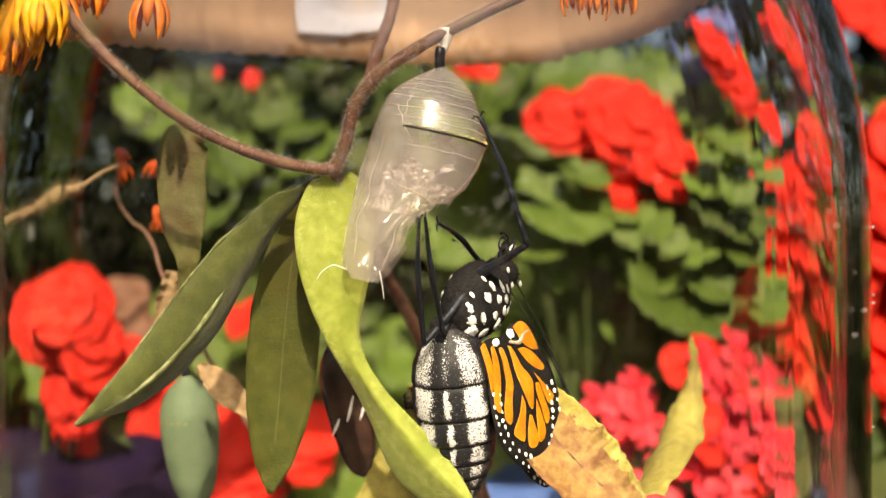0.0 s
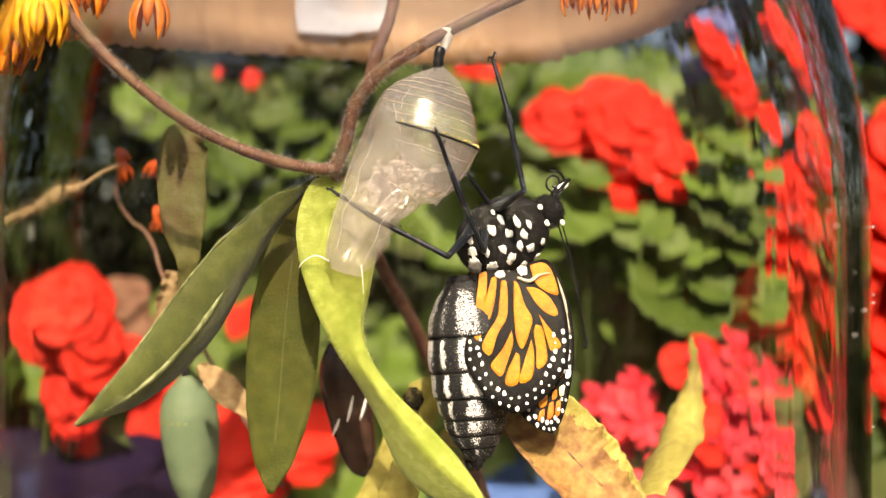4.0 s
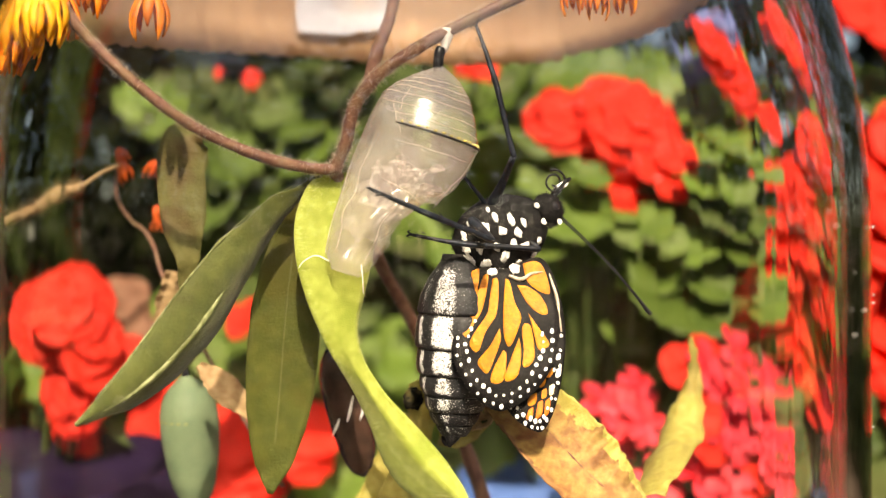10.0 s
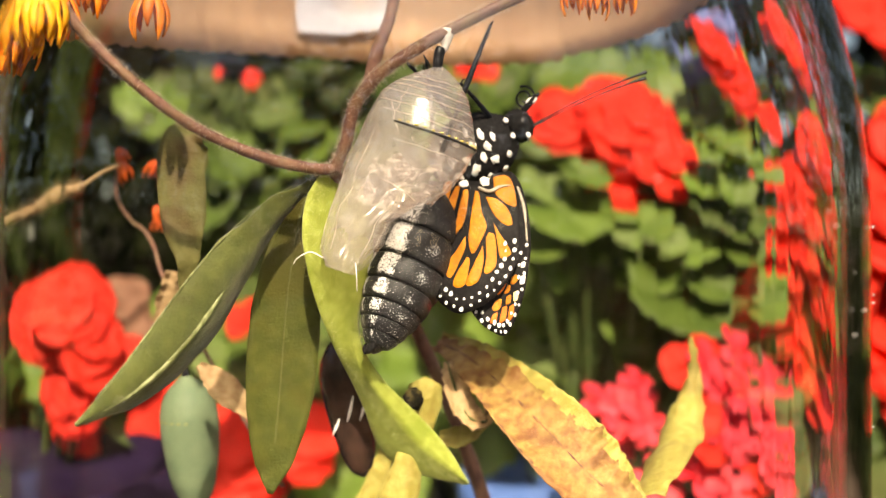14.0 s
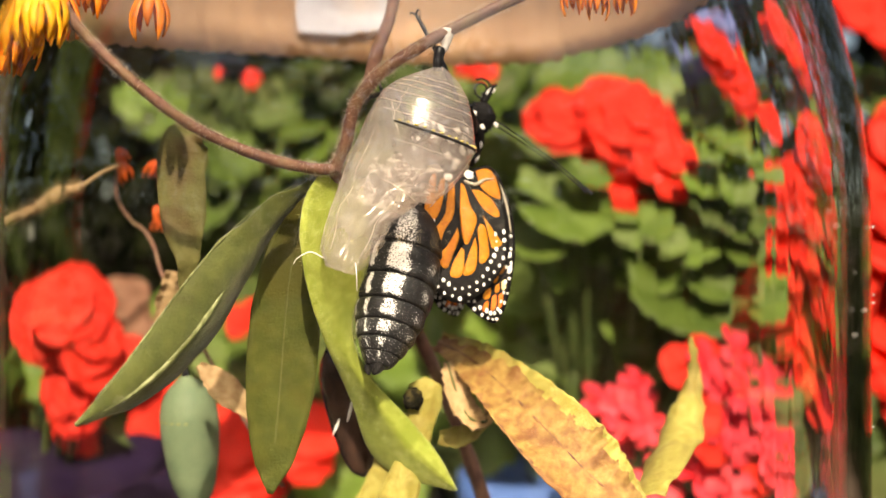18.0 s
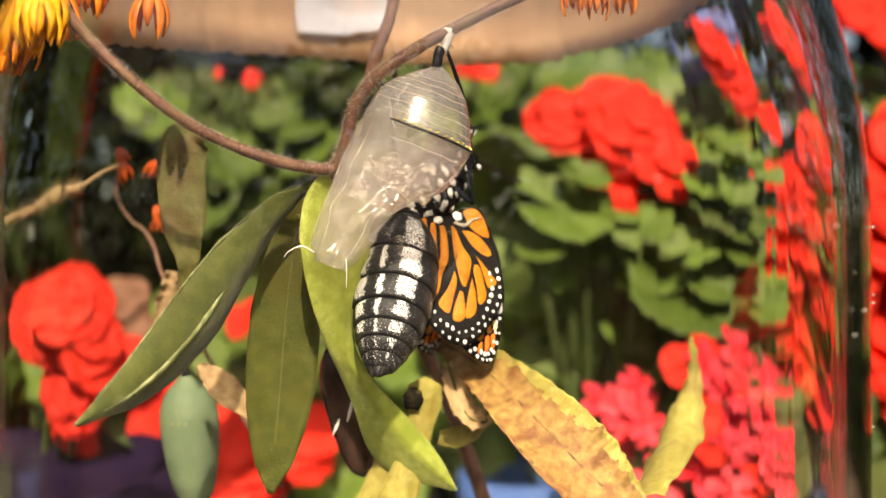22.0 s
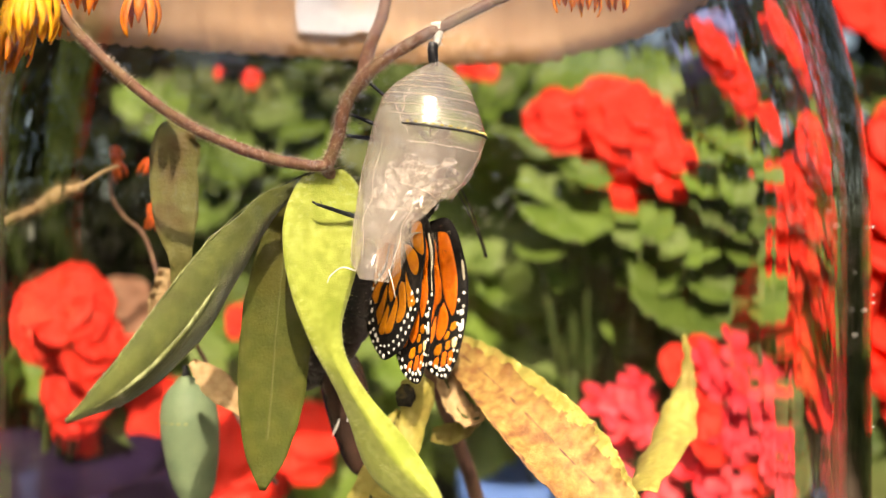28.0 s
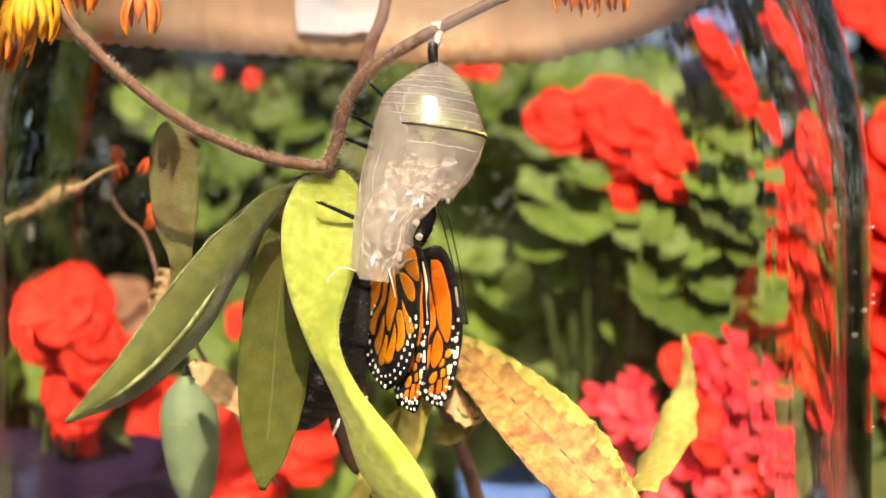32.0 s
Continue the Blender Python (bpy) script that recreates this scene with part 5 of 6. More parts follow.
geranium((0.045, 0.165, 0), [], [(sight(*p), q) for *p, q in ((1232, 530, 108, 0.9), (1190, 470, 116, 0.7), (1330, 268, 112, 0.62), (1330, 385, 110, 0.72), (1368, 440, 114, 0.5), (1085, 345, 122, 0.8), (1000, 368, 112, 0.75), (985, 482, 118, 0.4),
                                                               (1285, 610, 112, 0.5), (1060, 420, 126, 0.6), (1130, 600, 120, 0.45), (1400, 360, 118, 0.5), (1290, 325, 112, 0.5), (1420, 540, 116, 0.5), (1425, 300, 118, 0.4))], 62, "geranium with broad light green leaves", even=0.35)
geranium((0.04, 0.15, 0), [], [(sight(*p), q) for *p, q in ((962, 440, 108, 0.4), (1250, 440, 106, 0.4), (1290, 500, 107, 0.45), (1352, 330, 106, 0.36), (1160, 410, 112, 0.45), (1045, 310, 112, 0.4))], 65, "low geranium with sunlit young leaves", even=0.4)
geranium((0.055, 0.185, 0), [], spread(20, 920, 1330, 285, 450, 138, 175, 63, 0.5, 0.9) + spread(12, 1150, 1360, 450, 640, 138, 170, 64, 0.4, 0.8), 63, "leafy geranium in full sun", even=0.6)
# Added mostly out of view, so its red refracts into the jar's edge.
geranium((0.19, 0.2, 0), [(sight(1560, 330, 140), 0.0060, 6, BIG_FLORET), (sight(1610, 420, 140), 0.0064, 6, BIG_FLORET), (sight(1570, 620, 140), 0.0060, 6, BIG_FLORET), (sight(1690, 520, 140), 0.0070, 6, BIG_FLORET), (sight(1660, 250, 140), 0.0056, 5, BIG_FLORET), (sight(1720, 380, 140), 0.0066, 6, BIG_FLORET), (sight(1640, 680, 140), 0.0060, 5, BIG_FLORET)],
         spread(12, 1560, 1800, 200, 720, 140, 180, 67, 0.6, 1.0), 67, "added geranium beside the jar, its red refracted in the glass edge")
geranium((-0.01, 0.26, 0), [], spread(16, 350, 800, 200, 420, 175, 220, 61, 0.4, 0.9) + [(sight(*p), q) for *p, q in ((196, 178, 178, 0.45), (248, 196, 180, 0.55), (385, 290, 176, 0.6), (360, 365, 176, 0.6))], 61, "young geranium with bright leaves")
geranium((0.06, 0.32, 0), [], spread(70, 800, 1420, 110, 640, 210, 300, 7), 7, "leafy geranium at the back of the bed")
geranium((0.02, 0.18, 0), [], spread(26, 620, 1100, 620, 800, 150, 220, 8), 8, "low geranium foliage behind the jar")


def pot(name, centre, radius, height, material, label):
    prof = [(0.62, 0.0), (0.7, 0.05), (0.88, 0.55), (0.97, 0.9), (1.04, 0.92), (1.05, 1.0), (0.95, 1.0), (0.93, 0.965), (0.6, 0.96)]
    bm = bmesh.new()
    rings = [[bm.verts.new((radius * r * math.cos(math.tau * k / 40), radius * r * math.sin(math.tau * k / 40), height * z)) for k in range(40)] for r, z in prof]
    for a, b in zip(rings, rings[1:]):
        for k in range(40):
            bm.faces.new((a[k], a[(k + 1) % 40], b[(k + 1) % 40], b[k]))
    bm.faces.new(rings[0][::-1])
    bm.faces.new(rings[-1])
    ob = solid(name, bm, material, label, "plant pot")
    ob.location = centre
    return ob


pot("plant_pot", (-0.094, 0.083, 0.0), 0.040, 0.1328, M_POT, "dark blue glazed plant pot on the soil")
pot("plant_pot", (0.0215, 0.137, 0.0), 0.017, 0.1205, M_POTBLUE, "pale blue glazed plant pot among leaves")
bm = tube([Vector((-0.146, 0.15, -0.01)), Vector((-0.145, 0.15, 0.12)), Vector((-0.146, 0.15, 0.26)), Vector((-0.144, 0.15, 0.42))], [0.0085, 0.008, 0.008, 0.0075], 30, 14, rough=0.2)
solid("post", bm, M_BARK, "weathered brown wooden post in the bed", "post")

# ---- what moves ----
STATES = []


def state(t, root, lean, turn, tail, hang, knees, feet, feeler, splay=20, tail_turn=0, tilt=0, slide=0):
    """One posture: wing root (units right, down, mm behind), lean of the thorax, turn about the vertical, abdomen and wing swing, then legs and feeler by place; tilt and slide: how far the abdomen swings forward and reaches down."""
    STATES.append((t, root, lean, turn, tail, hang, knees, feet, feeler, splay, tail_turn, tilt, slide))


def blend_states(a, b, f):
    def mixv(p, q):
        return tuple(mixv(x, y) for x, y in zip(p, q)) if isinstance(p, tuple) else p + (q - p) * f
    return tuple(mixv(p, q) for p, q in zip(a, b))


def aim(frm, to, hint):
    """A pose at frm whose -Z runs to to."""
    z = (frm - to).normalized()
    x = (hint - z * hint.dot(z))
    x = x.normalized() if x.length > 1e-7 else z.orthogonal().normalized()
    y = z.cross(x)
    m = Matrix((x, y, z)).transposed().to_4x4()
    m.translation = frm
    return m


def fly_rows():
    full = []
    for a, b in zip(STATES, STATES[1:]):
        full.append(a)
        steps = max(1, math.ceil(abs(a[3] - b[3]) / 50))
        full += [blend_states(a, b, k / steps) for k in range(1, steps)]
    full.append(STATES[-1])
    rows = {"root": [], "abdomen": [], "wings": [[] for _ in range(4)], "legs": [[] for _ in range(8)], "feelers": [[], []]}
    for t, root, lean, turn, tail, hang, knees, feet, feeler, splay, tail_turn, tilt, slide in full:
        shut = min(1.0, max(0.0, (-turn - 12) / 16 if root[2] > 9 else (-turn - 32) / 20))
        shift = 54 * U * math.sin(radians(turn)) * (1 - shut)
        base = Matrix.Translation(sight(*root) - Vector((shift, 0, 0))) @ pose(0, 0, 0, 0, 0, turn) @ pose(0, 0, 0, 0, lean, 0)
        inv = base.inverted()
        rows["root"].append((t, base))
        waist = -26 * U * (1.0 - min(1.0, max(0.0, (root[2] - 7) / 5)))
        rows["abdomen"].append((t, Matrix.Translation(JOINT) @ pose(0, 0, 0, 0, -lean, 0) @ pose(0, 0, 0, 0, 0, -turn) @ pose(waist, 0, 0, -tilt, 0, 0) @ pose(0, 0, 0, 0, 0, turn) @ pose(0, 0, 0, 0, tail, 0) @ pose(0, 0, -slide * U) @ pose(0, 0, 0, 0, 0, tail_turn)))
        for i, (s, hind, fore) in enumerate(wings):
            turned = pose(0, 0, 0, 0, -lean, 0) @ pose(0, 0, 0, 0, hang, 0)
            rows["wings"][i * 2].append((t, Matrix.Translation((0, s * (54 - 30 * shut) * U, 0)) @ turned @ pose(0, 0, 0, s * (13 - 10 * shut), 0, 0) @ pose(0, 0, 0, 0, 0, s * (splay - 8))))
            turned = pose(0, 0, 0, 0, -lean, 0) @ pose(0, 0, 0, 0, hang * 0.3, 0)
            rows["wings"][i * 2 + 1].append((t, Matrix.Translation((0, s * (44 - 26 * shut) * U, 0)) @ turned @ pose(0, 0, 0, s * (11 - 9 * shut), 0, 0) @ pose(0, 0, 0, 0, 0, s * (splay - 11))))
        for i, (hip, femur, tibia) in enumerate(legs):
            h = base @ hip
            foot, knee = sight(*feet[i]), sight(*knees[i])
            a, b = FEMUR * U, SHIN * U
            way = foot - h
            d = min(max(way.length, abs(b - a) * 1.02), (a + b) * 0.995)
            way = way.normalized()
            along = (a * a - b * b + d * d) / (2 * d)
            out = math.sqrt(max(a * a - along * along, 1e-12))
            bend = (knee - h) - way * (knee - h).dot(way)
            bend = bend.normalized() if bend.length > 1e-6 else way.orthogonal().normalized()
            k = h + way * along + bend * out
            f = h + way * d
            fm = inv @ aim(h, k, bend)
            tm = inv @ aim(k, f, bend)
            rows["legs"][i * 2].append((t, fm))
            rows["legs"][i * 2 + 1].append((t, fm.inverted() @ tm))
        for i, (s, ant) in enumerate(antennae):
            o = base @ (HEAD + body(16, 12, 14 * s))
            tip = sight(*feeler)
            flat = Vector((tip.x - o.x + (0.0006 if s > 0 else 0), 0, tip.z - o.z - (0.0004 if s > 0 else 0)))
            ln = 255 * U
            yy = math.sqrt(max(0.0, ln * ln - flat.length_squared)) * (0.9 if s > 0 else 0.7)
            rows["feelers"][i].append((t, inv @ aim(o, o + (flat + Vector((0, yy, 0))).normalized() * ln, Vector((1, 0, 1)))))
    return rows


def motions():
    A, B, C, D = (842, 48, 0), (640, 300, 2), (770, 235, -6), (790, 90, 4)   # usual footholds: twig, stem, shell front, hook
    # knees, feet: four legs (two long fore, two rear); feeler: where the near antenna ends
    state(0.0, (888, 597, 7), 66, 55, -10, -6, ((932, 385, -2), (770, 455, -4), (705, 558, -6), (790, 425, 0)), ((848, 208, -4), (752, 385, -8), (742, 388, -8), (775, 395, -3)), (1035, 745, 4), 20, 25, 0, 0)
    state(0.5, (869, 605, 7), 66, 90, -4, 0, ((905, 385, 0), (760, 455, -4), (705, 555, -6), (790, 435, 0)), ((848, 208, -4), (742, 385, -8), (730, 390, -8), (770, 395, -3)), (890, 700, 30), 32, 0, 0, 0)
    state(1.0, (856, 625, 7), 84, -8, 9, 12, ((932, 412, -2), (765, 450, -4), (700, 515, -6), (868, 400, 4)), ((848, 208, -4), (755, 385, -8), (742, 390, -8), (815, 330, 2)), (1050, 800, 4), 20, 40, 0, 0)
    state(1.2, (862, 600, 7), 80, -24, 9, 16, ((932, 412, -2), (765, 450, -4), (700, 515, -6), (868, 400, 4)), ((848, 208, -4), (755, 385, -8), (742, 390, -8), (815, 330, 2)), (1050, 800, 4), 20, 40, 0, 0)
    state(1.5, (880, 610, 7), 64, 8, 8, 2, ((935, 395, -2), (768, 450, -4), (705, 540, -6), (868, 410, 4)), ((848, 208, -4), (755, 385, -8), (750, 388, -8), (815, 350, 2)), (1070, 760, 4), 20, 50, 0, 0)
    state(1.8, (886, 598, 7), 60, 46, 6, 0, ((962, 390, -2), (812, 355, -6), (705, 545, -6), (860, 400, 4)), ((848, 210, -4), C, (758, 385, -8), (818, 400, 2)), (1060, 740, 4), 20, 46, 0, 0)
    state(2.0, (898, 598, 7), 60, 24, 6, 0, ((962, 390, -2), (812, 355, -6), (705, 545, -6), (860, 400, 4)), ((848, 210, -4), C, (758, 385, -8), (818, 400, 2)), (1060, 740, 4), 20, 46, 0, 0)
    state(2.15, (885, 592, 7), 62, 2, 6, 0, ((962, 390, -2), (812, 355, -6), (705, 545, -6), (860, 400, 4)), ((848, 210, -4), C, (758, 385, -8), (818, 400, 2)), (1075, 720, 4), 20, 48, 0, 0)
    state(2.4, (880, 592, 7), 72, -8, 6, 0, ((962, 390, -2), (812, 355, -6), (705, 545, -6), (860, 400, 4)), ((848, 210, -4), C, (758, 385, -8), (818, 400, 2)), (1075, 720, 4), 20, 48, 0, 0)
    state(2.5, (892, 592, 7), 62, 20, 6, 0, ((962, 390, -2), (812, 355, -6), (705, 545, -6), (860, 400, 4)), ((848, 210, -4), C, (758, 385, -8), (818, 400, 2)), (1075, 720, 4), 20, 48, 0, 0)
    state(2.7, (896, 545, 7), 62, 50, 6, 0, ((962, 390, -2), (812, 355, -6), (705, 545, -6), (860, 400, 4)), ((848, 210, -4), C, (758, 385, -8), (818, 400, 2)), (1075, 720, 4), 20, 48, 0, 0)
    state(3.0, (890, 465, 7), 86, -5, 3.5, 30, ((895, 305, -2), (820, 340, -6), (730, 440, -4), (870, 330, 4)), ((848, 212, -4), (788, 245, -7), (635, 345, 0), (830, 300, 2)), (1035, 670, 4), 20, 30, 4, 60)
    state(3.5, (900, 475, 7), 72, 8, -4.3, 8, ((905, 290, -2), (815, 335, -6), (728, 450, -4), (870, 330, 4)), ((850, 150, -2), (780, 245, -7), (590, 340, 0), (830, 300, 2)), (1050, 680, 4), 20, 40, 3.7, 55)
    state(5.5, (905, 490, 7), 66, 14, -2.7, 2, ((918, 245, -2), (790, 335, -6), (728, 452, -4), (850, 340, 4)), (A, (772, 235, -7), (580, 335, 0), (825, 315, 2)), (1060, 690, 4), 20, 30, 2.3, 35)
    state(6.0, (853, 476, 7), 88, -25, 3.5, 21, ((900, 240, -2), (795, 345, -6), (728, 450, -4), (840, 330, 4)), (A, (775, 245, -7), (578, 335, 0), (820, 310, 2)), (990, 620, 6), 20, 30, 2, 30)
    state(6.5, (895, 492, 7), 68, 10, 0, 3, ((910, 245, -2), (790, 340, -6), (726, 452, -4), (845, 335, 4)), (A, (772, 238, -7), (580, 332, 0), (822, 312, 2)), (1040, 670, 4), 20, 30, 2, 20)
    state(7.0, (898, 504, 7), 66, 22, 0.5, 0, ((912, 250, -2), (788, 335, -6), (725, 455, -4), (848, 340, 4)), (A, (770, 230, -7), (580, 330, 0), (822, 315, 2)), (1050, 680, 4), 20, 30, 2, 10)
    state(7.5, (900, 504, 7), 66, 24, 0, 0, ((910, 250, -2), (786, 330, -6), (730, 460, -4), (848, 340, 4)), (A, (770, 230, -7), (588, 334, 0), (822, 315, 2)), (1052, 678, 4), 20, 30, 2, 10)
    state(8.0, (895, 503, 7), 66, 22, -0.5, 0, ((908, 250, -2), (785, 325, -6), (735, 470, -4), (848, 340, 4)), (A, (770, 230, -7), (600, 338, 0), (822, 315, 2)), (1055, 675, 4), 20, 30, 2, 10)
    state(8.5, (895, 502, 7), 68, 16, 1, 2, ((910, 250, -2), (785, 325, -6), (735, 465, -4), (850, 340, 4)), (A, (765, 230, -7), (600, 330, 0), (822, 315, 2)), (1062, 672, 4), 20, 30, 2, 15)
    state(9.0, (892, 500, 7), 74, 4, 2.5, 4, ((912, 250, -2), (780, 300, 6), (765, 418, -8), (850, 340, 4)), (A, (650, 190, 6), (625, 270, -8), (822, 315, 2)), (1075, 670, 4), 20, 26, 2, 20)
    state(9.5, (890, 490, 7), 72, 4, 2, 5, ((915, 245, -2), (780, 300, 6), (790, 420, -8), (850, 340, 4)), (A, (650, 190, 6), (600, 290, -8), (822, 315, 2)), (1120, 640, 4), 20, 26, 1, 15)
    state(10.0, (890, 480, 7), 70, 4, 1.5, 6, ((918, 240, -2), (780, 430, 2), (835, 425, -10), (850, 340, 4)), (A, (725, 415, 2), (655, 335, -9), (822, 315, 2)), (1180, 580, 4), 20, 26, 0, 10)
    state(10.5, (880, 441, 7), 84, -25, 8, 22, ((928, 230, -2), (780, 400, 3), (755, 397, -9), (850, 330, 4)), (A, (700, 380, 3), (545, 345, -8), (822, 305, 2)), (1080, 590, 4), 20, 30, 2, 35)
    state(11.0, (870, 446, 7), 86, -10, 9.5, 27, ((928, 236, -2), (920, 250, 8), (737, 395, -9), (820, 360, 4)), (A, (880, 135, 8), (548, 345, -8), (780, 320, 3)), (1140, 610, 4), 20, 30, 4, 60)
    state(11.5, (885, 460, 8), 66, 22, 6.5, 3, ((915, 235, 0), (890, 270, 8), (737, 400, -6), (820, 360, 4)), (A, (860, 120, 8), (650, 340, -8), (780, 320, 3)), (1090, 590, 6), 20, 45, 10, 50)
    state(12.0, (868, 403, 12), 60, 26, 13, 1, ((930, 215, 3), (870, 225, 8), (760, 250, 12), (830, 300, 12)), (A, (800, 120, 5), (725, 115, 6), (760, 200, 8)), (1120, 505, 8), 20, 44, 16, 40)
    state(12.5, (862, 400, 14), 60, 34, 9, 2, ((925, 205, 4), (915, 235, 6), (760, 250, 12), (830, 300, 12)), ((900, 70, 6), (985, 240, 6), (725, 115, 6), (760, 200, 8)), (1000, 420, 8), 20, 42, 20, 45)
    state(12.75, (868, 400, 14), 60, 20, 6, 2, ((925, 205, 4), (915, 235, 6), (760, 250, 12), (830, 300, 12)), ((900, 70, 6), (985, 240, 6), (725, 115, 6), (760, 200, 8)), (1000, 420, 8), 20, 42, 22, 48)
    state(13.0, (810, 398, 16), 62, 52, 10, 3, ((908, 197, 4), (850, 200, 8), (740, 110, 9), (760, 180, 12)), ((790, 88, 3), (760, 70, 6), (750, 62, 6), (722, 120, 8)), (945, 350, 20), 20, 38, 24, 50)
    state(13.5, (822, 395, 17), 62, 56, 14, 2, ((860, 205, 4), (850, 200, 8), (740, 110, 9), (760, 180, 12)), ((790, 88, 3), (760, 70, 6), (750, 62, 6), (722, 120, 8)), (940, 310, 24), 20, 30, 22, 50)
    state(14.0, (840, 330, 13), 68, -2, 21, 9, ((828, 150, 4), (908, 165, 6), (740, 110, 12), (760, 160, 14)), ((868, 48, 4), (815, 150, 6), (722, 115, 8), (755, 110, 8)), (1180, 110, 8), 20, 30, 20, 50)
    state(14.5, (830, 306, 13), 78, -26, 16.7, 16, ((812, 160, 4), (880, 168, 6), (740, 110, 12), (760, 150, 14)), ((868, 48, 4), (800, 152, 6), (750, 100, 8), (770, 105, 8)), (1115, 20, 8), 20, 25, 19.7, 45)
    state(16.5, (842, 330, 16), 66, 6, 6.3, 6, ((840, 180, 6), (880, 190, 8), (740, 120, 12), (760, 150, 14)), ((800, 90, 4), (810, 150, 8), (720, 110, 8), (770, 105, 8)), (1080, 150, 8), 20, 40, 18.3, 25)
    state(17.0, (790, 388, 18), 66, 68, 1, -4, ((862, 208, 6), (850, 210, 9), (700, 250, 12), (720, 300, 14)), ((808, 180, 6), (800, 170, 9), (715, 190, 8), (770, 105, 8)), (1000, 360, 16), 20, 20, 18, 20)
    state(17.5, (815, 325, 17), 62, 24, 6, 4, ((875, 205, 6), (850, 190, 9), (700, 230, 12), (720, 280, 14)), ((810, 100, 6), (790, 60, 8), (690, 190, 8), (770, 105, 8)), (1090, 330, 8), 20, 35, 18, 55)
    state(18.0, (812, 318, 17), 60, 20, 12, 8, ((885, 203, 6), (815, 160, 6), (720, 220, 14), (720, 280, 14)), ((832, 190, 6), (735, 28, 2), (625, 200, 4), (672, 150, 8)), (1100, 360, 8), 20, 33, 18, 90)
    state(18.5, (814, 312, 17), 57, 16, 13.5, 8, ((900, 195, 6), (810, 130, 6), (720, 180, 14), (720, 220, 14)), ((960, 190, 6), (770, 30, 2), (645, 170, 4), (672, 150, 8)), (1110, 340, 8), 20, 38, 18, 75)
    state(19.0, (828, 298, 17), 56, 10, 16, 7, ((940, 183, 4), (765, 112, 3), (750, 140, 12), (720, 200, 14)), ((1110, 45, 2), (785, 35, -2), (655, 155, 2), (672, 150, 8)), (1115, 322, 6), 20, 43, 18, 60)
    state(19.5, (830, 293, 17), 60, 6, 17, 8, ((925, 150, 4), (768, 112, 3), (750, 140, 12), (720, 200, 14)), ((940, 20, 4), (785, 35, -2), (655, 158, 2), (672, 150, 8)), (1150, 280, 6), 20, 44, 18, 70)
    state(20.0, (829, 291, 17), 62, 4, 17, 8, ((800, 120, 6), (770, 112, 3), (750, 140, 12), (720, 200, 14)), ((740, 0, 4), (785, 35, -2), (655, 160, 2), (672, 150, 8)), (1170, 230, 6), 20, 45, 18, 80)
    state(20.5, (828, 320, 17), 62, 32, 13.5, 4, ((830, 130, 6), (772, 112, 3), (750, 140, 12), (720, 200, 14)), ((750, 10, 4), (787, 38, -2), (660, 165, 2), (672, 150, 8)), (900, 130, 10), 20, 50, 18, 40)
    state(20.75, (828, 320, 17), 62, 32, 11.8, 4, ((830, 130, 6), (772, 112, 3), (750, 140, 12), (720, 200, 14)), ((750, 10, 4), (787, 38, -2), (660, 165, 2), (672, 150, 8)), (900, 130, 10), 20, 50, 18, 20)
    state(21.0, (784, 400, 13), 66, 88, 24, -45, ((835, 260, 14), (775, 120, 4), (700, 250, 14), (820, 350, 16)), ((765, 60, 5), (790, 40, -2), (672, 165, 6), (780, 250, 14)), (780, 250, 40), 32, -8, 18, 0)
    state(21.5, (838, 350, 17), 72, 0, 10, 6, ((840, 200, 8), (790, 120, 4), (700, 200, 12), (750, 200, 14)), ((800, 80, 5), (780, 80, 2), (690, 110, 6), (672, 150, 8)), (1190, 190, 6), 20, 40, 23, 15)
    state(22.0, (793, 390, 17), 60, 32, 9, 3, ((848, 182, 8), (830, 190, 8), (700, 180, 12), (750, 200, 14)), ((805, 163, 8), (790, 90, 4), (702, 105, 6), (672, 150, 8)), (920, 295, 10), 20, 42, 28, 30)
    state(22.25, (798, 396, 18), 66, 68, 10, -4, ((862, 208, 6), (850, 210, 9), (700, 250, 12), (720, 300, 14)), ((808, 180, 6), (800, 170, 9), (715, 190, 8), (770, 105, 8)), (1000, 360, 16), 20, 20, 25.5, 42)
    state(22.5, (820, 340, 17), 72, 2, 12, 6, ((835, 200, 8), (860, 50, 8), (700, 180, 12), (750, 200, 14)), ((800, 90, 5), (790, 40, 4), (700, 100, 6), (672, 150, 8)), (1170, 200, 6), 20, 42, 23, 55)
    state(23.0, (814, 308, 14), 72, -2, 12, 4, ((808, 150, 10), (760, 130, 12), (735, 85, 10), (750, 200, 14)), ((800, 100, 5), (790, 100, 4), (665, 62, 8), (672, 152, 8)), (1160, 178, 6), 20, 40, 18, 80)
    state(23.5, (815, 312, 17), 72, -8, 14.5, 6, ((808, 150, 10), (760, 130, 12), (735, 85, 10), (750, 200, 14)), ((795, 100, 5), (785, 100, 4), (680, 80, 8), (650, 180, 8)), (1100, 150, 6), 20, 40, 18, 50)
    state(24.0, (786, 324, 18), 46, -4, 13, 5, ((790, 200, 14), (760, 200, 14), (690, 190, 12), (700, 270, 14)), ((640, 160, 8), (655, 150, 8), (630, 105, 6), (640, 245, 8)), (1060, 135, 8), 20, 35, 18, 20)
    state(24.5, (794, 330, 18), 46, -8, 15.5, 6, ((790, 200, 14), (760, 200, 14), (690, 190, 12), (700, 270, 14)), ((640, 160, 8), (655, 150, 8), (610, 95, 6), (640, 240, 8)), (1080, 100, 8), 20, 30, 21, 25)
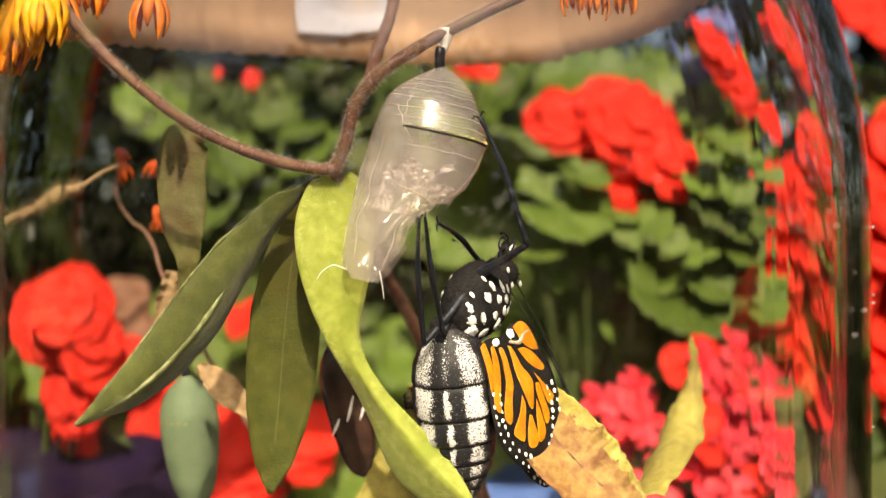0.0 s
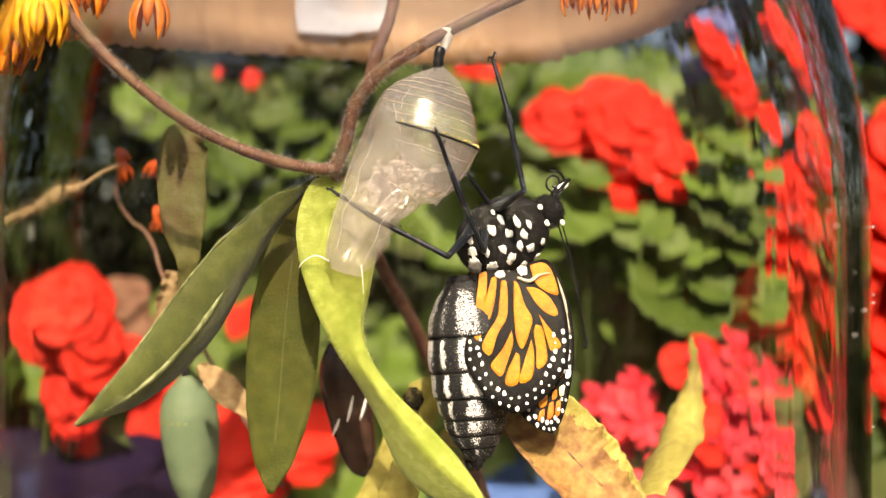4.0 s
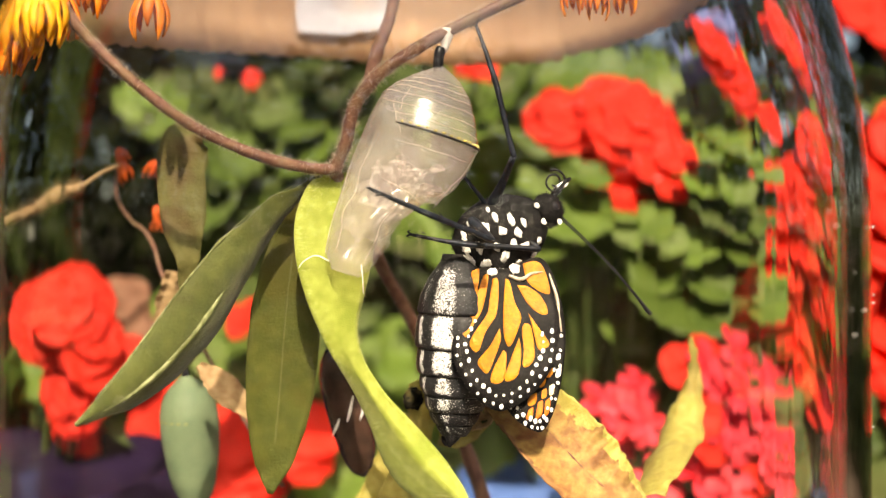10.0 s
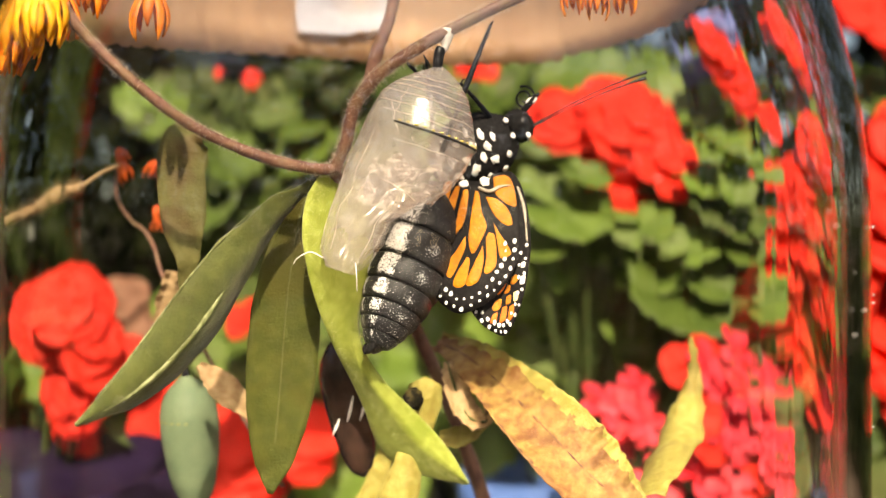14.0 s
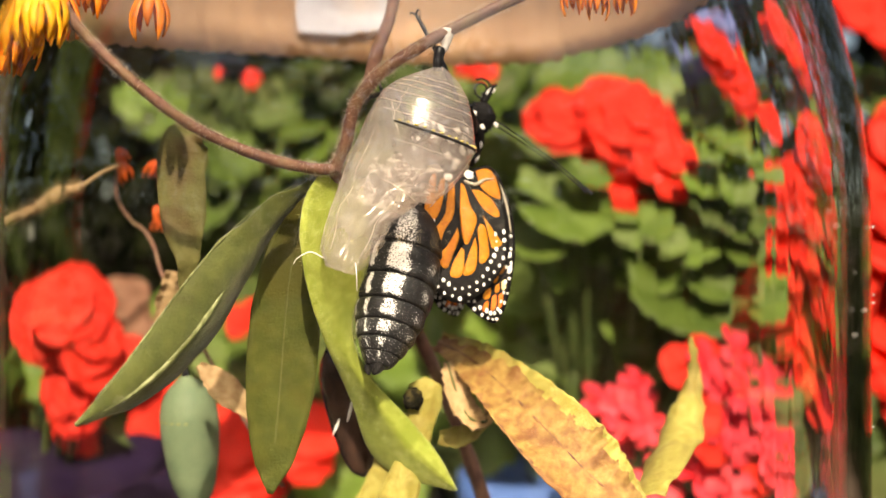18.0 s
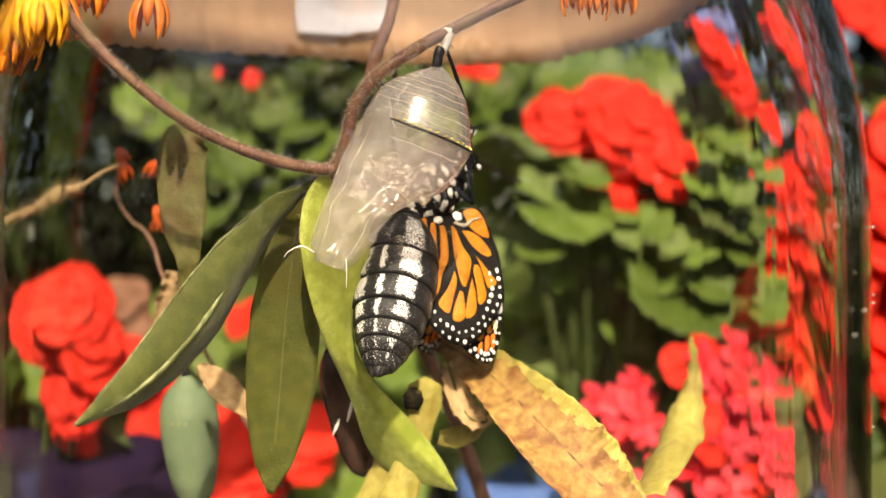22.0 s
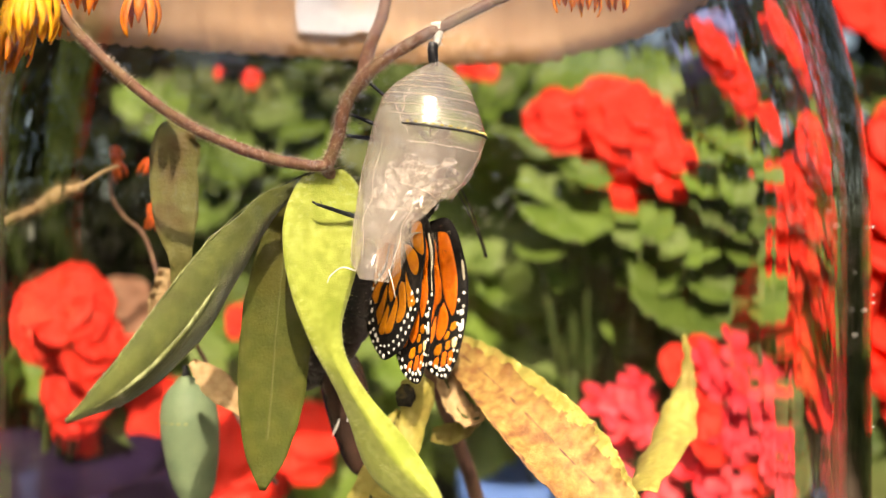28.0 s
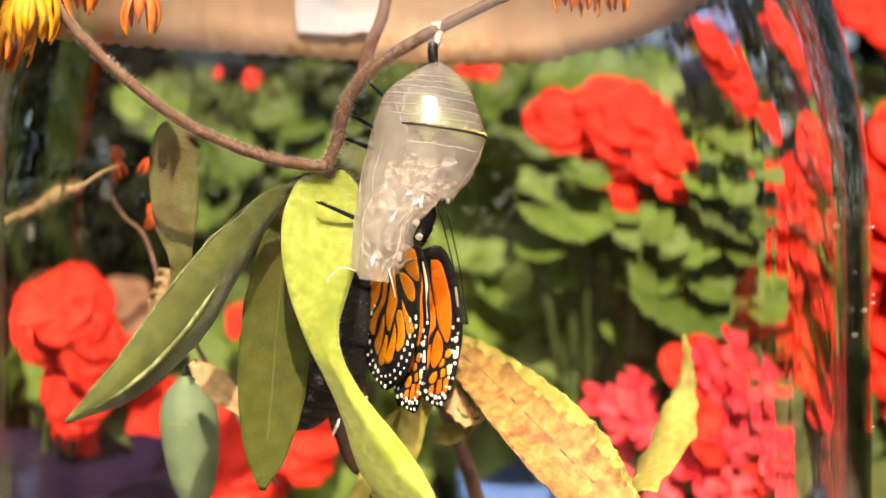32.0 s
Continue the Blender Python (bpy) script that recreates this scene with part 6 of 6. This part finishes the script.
    state(25.0, (800, 324, 18), 46, -6, 20, 8, ((790, 200, 14), (760, 200, 14), (680, 190, 10), (690, 270, 14)), ((620, 130, 8), (655, 150, 8), (590, 85, 4), (638, 235, 8)), (1105, 165, 8), 20, 25, 24, 30)
    state(25.5, (768, 372, 18), 68, 42, 13.7, -4, ((740, 250, 14), (760, 200, 14), (680, 200, 10), (690, 270, 14)), ((620, 130, 8), (655, 150, 8), (600, 130, 6), (638, 235, 8)), (950, 300, 20), 20, 40, 21, 40)
    state(26.5, (748, 398, 16), 62, 16, 0, 2, ((728, 300, 14), (748, 270, 14), (664, 250, 10), (672, 340, 12)), ((614, 170, 8), (655, 150, 8), (598, 190, 5), (598, 300, 5)), (900, 430, 16), 20, 30, 0, 60)
    state(27.5, (715, 430, 11), 58, -14, 30, 8, ((720, 330, 14), (740, 320, 14), (650, 290, 10), (660, 400, 4)), ((610, 200, 8), (655, 150, 8), (596, 240, 4), (562, 360, 0.5)), (850, 540, 14), 20, 0, 4, 80)
    state(28.0, (725, 408, 12), 58, -36, 36, 9, ((720, 330, 14), (740, 320, 14), (650, 290, 10), (660, 400, 4)), ((610, 200, 8), (655, 150, 8), (595, 240, 4), (560, 362, 0.5)), (850, 430, 14), 26, 30, 4, 80)
    state(28.3, (723, 412, 12), 58, -42, 30, 6, ((720, 330, 14), (740, 320, 14), (650, 290, 10), (660, 400, 4)), ((610, 200, 8), (655, 150, 8), (595, 240, 4), (562, 360, 0.5)), (870, 400, 14), 26, 30, 4, 80)
    state(28.6, (725, 425, 16), 60, -12, 24, 4, ((720, 330, 14), (740, 320, 14), (650, 290, 10), (660, 400, 4)), ((610, 200, 8), (655, 150, 8), (595, 240, 4), (565, 360, 0.5)), (860, 430, 14), 20, 0, 4, 80)
    state(29.0, (705, 448, 11), 58, -30, 30, 4, ((720, 330, 14), (740, 320, 14), (650, 290, 10), (660, 400, 4)), ((610, 200, 8), (655, 150, 8), (595, 242, 4), (570, 355, 0.5)), (845, 470, 14), 26, 30, 4, 80)
    state(29.3, (726, 450, 20), 58, -14, 24, 3, ((720, 330, 14), (740, 320, 14), (650, 290, 10), (660, 400, 4)), ((610, 200, 8), (655, 150, 8), (597, 242, 4), (568, 360, 0.5)), (845, 480, 14), 20, 0, 4, 80)
    state(29.6, (705, 460, 11), 58, -18, 28, 5, ((720, 330, 14), (740, 320, 14), (650, 290, 10), (660, 400, 4)), ((610, 200, 8), (655, 150, 8), (597, 242, 4), (567, 362, 0.5)), (845, 490, 14), 24, 20, 4, 80)
    state(30.0, (722, 462, 24), 56, -5, 26, 2, ((720, 330, 14), (740, 320, 14), (650, 290, 10), (660, 400, 4)), ((610, 200, 8), (655, 150, 8), (600, 240, 4), (565, 365, 0.5)), (840, 510, 14), 20, 0, 4, 80)
    state(30.3, (702, 460, 11), 56, -30, 30, 7, ((720, 330, 14), (740, 320, 14), (650, 290, 10), (660, 400, 4)), ((610, 200, 8), (655, 150, 8), (598, 240, 4), (565, 365, 0.5)), (850, 530, 14), 24, 20, 4, 80)
    state(30.6, (722, 460, 18), 56, -16, 34, 8, ((720, 330, 14), (740, 320, 14), (650, 290, 10), (660, 400, 4)), ((610, 200, 8), (655, 150, 8), (598, 240, 4), (565, 365, 0.5)), (850, 550, 14), 20, 0, 4, 80)
    state(31.0, (708, 452, 12), 56, -34, 34, 8, ((720, 330, 14), (740, 320, 14), (650, 290, 10), (660, 400, 4)), ((610, 200, 8), (655, 150, 8), (595, 240, 4), (565, 365, 0.5)), (855, 555, 14), 24, 30, 4, 80)
    state(31.4, (702, 460, 11), 56, -24, 34, 8, ((720, 330, 14), (740, 320, 14), (650, 290, 10), (660, 400, 4)), ((610, 200, 8), (655, 150, 8), (595, 240, 4), (566, 363, 0.5)), (845, 560, 14), 24, 24, 4, 80)
    state(32.0, (712, 458, 12), 58, -34, 30, 4, ((720, 330, 14), (740, 320, 14), (650, 290, 10), (660, 400, 4)), ((610, 200, 8), (655, 150, 8), (595, 242, 4), (568, 360, 0.5)), (820, 580, 14), 26, 30, 4, 80)
    rows = fly_rows()
    walk(fly, rows["root"])
    walk(abdomen, rows["abdomen"])
    for i, (s, hind, fore) in enumerate(wings):
        walk(hind, rows["wings"][i * 2])
        walk(fore, rows["wings"][i * 2 + 1])
    for i, (hip, femur, tibia) in enumerate(legs):
        walk(femur, rows["legs"][i * 2])
        walk(tibia, rows["legs"][i * 2 + 1])
    for i, (s, ant) in enumerate(antennae):
        walk(ant, rows["feelers"][i])
    swing = ((0, 19.3), (2, 18.5), (2.6, 18.5), (3, 23), (3.5, 24), (6, 24.5), (7, 25), (9, 25), (10, 24), (10.5, 28), (11, 18), (12, 23.5), (13, 25.5), (14, 25.5), (14.5, 28), (16.5, 28), (17, 31.5),
             (18, 25.5), (19, 29), (20, 29.5), (21, 25), (22, 28), (23, 30.5), (24, 22.5), (25, 18.5), (25.5, 18), (27.5, 15), (32, 15))
    walk(shell, [(t, pose(HOOK.x - (0.0009 if t > 26 else 0.0), HOOK.y, HOOK.z + (0.0006 if t > 26 else 0.0), 0, a - 15, 0)) for t, a in swing])
    still = pose(*PL)
    later = pose(PL.x - 0.0010, PL.y, PL.z + 0.0004)
    walk(plant, [(0, still), (24.5, still), (25.5, pose(PL.x - 0.0002, PL.y, PL.z + 0.0001)), (27.5, later), (32, later)])
    home = Matrix.Translation(bright_leaf.location)
    walk(bright_leaf, [(t, home @ pose(0, 0, 0, b, (855 - a) / 9.8, 18 if b > 0 else 0)) for t, a, b in
                       ((0, 838, -7), (3, 850, -7), (6, 858, -7), (7, 846, -7), (9, 838, -7), (11, 826, -6), (12, 824, 2), (13, 822, 4), (14, 855, 4), (17, 850, 4), (18, 832, 4), (19, 862, 4), (20, 862, 4),
                        (21, 845, 4), (22, 832, 4), (23, 866, 4), (24, 828, 4), (25, 778, 6), (25.5, 775, 4), (27.5, 800, -5), (28, 803, -5), (30, 808, -5), (32, 795, -8))])


motions()
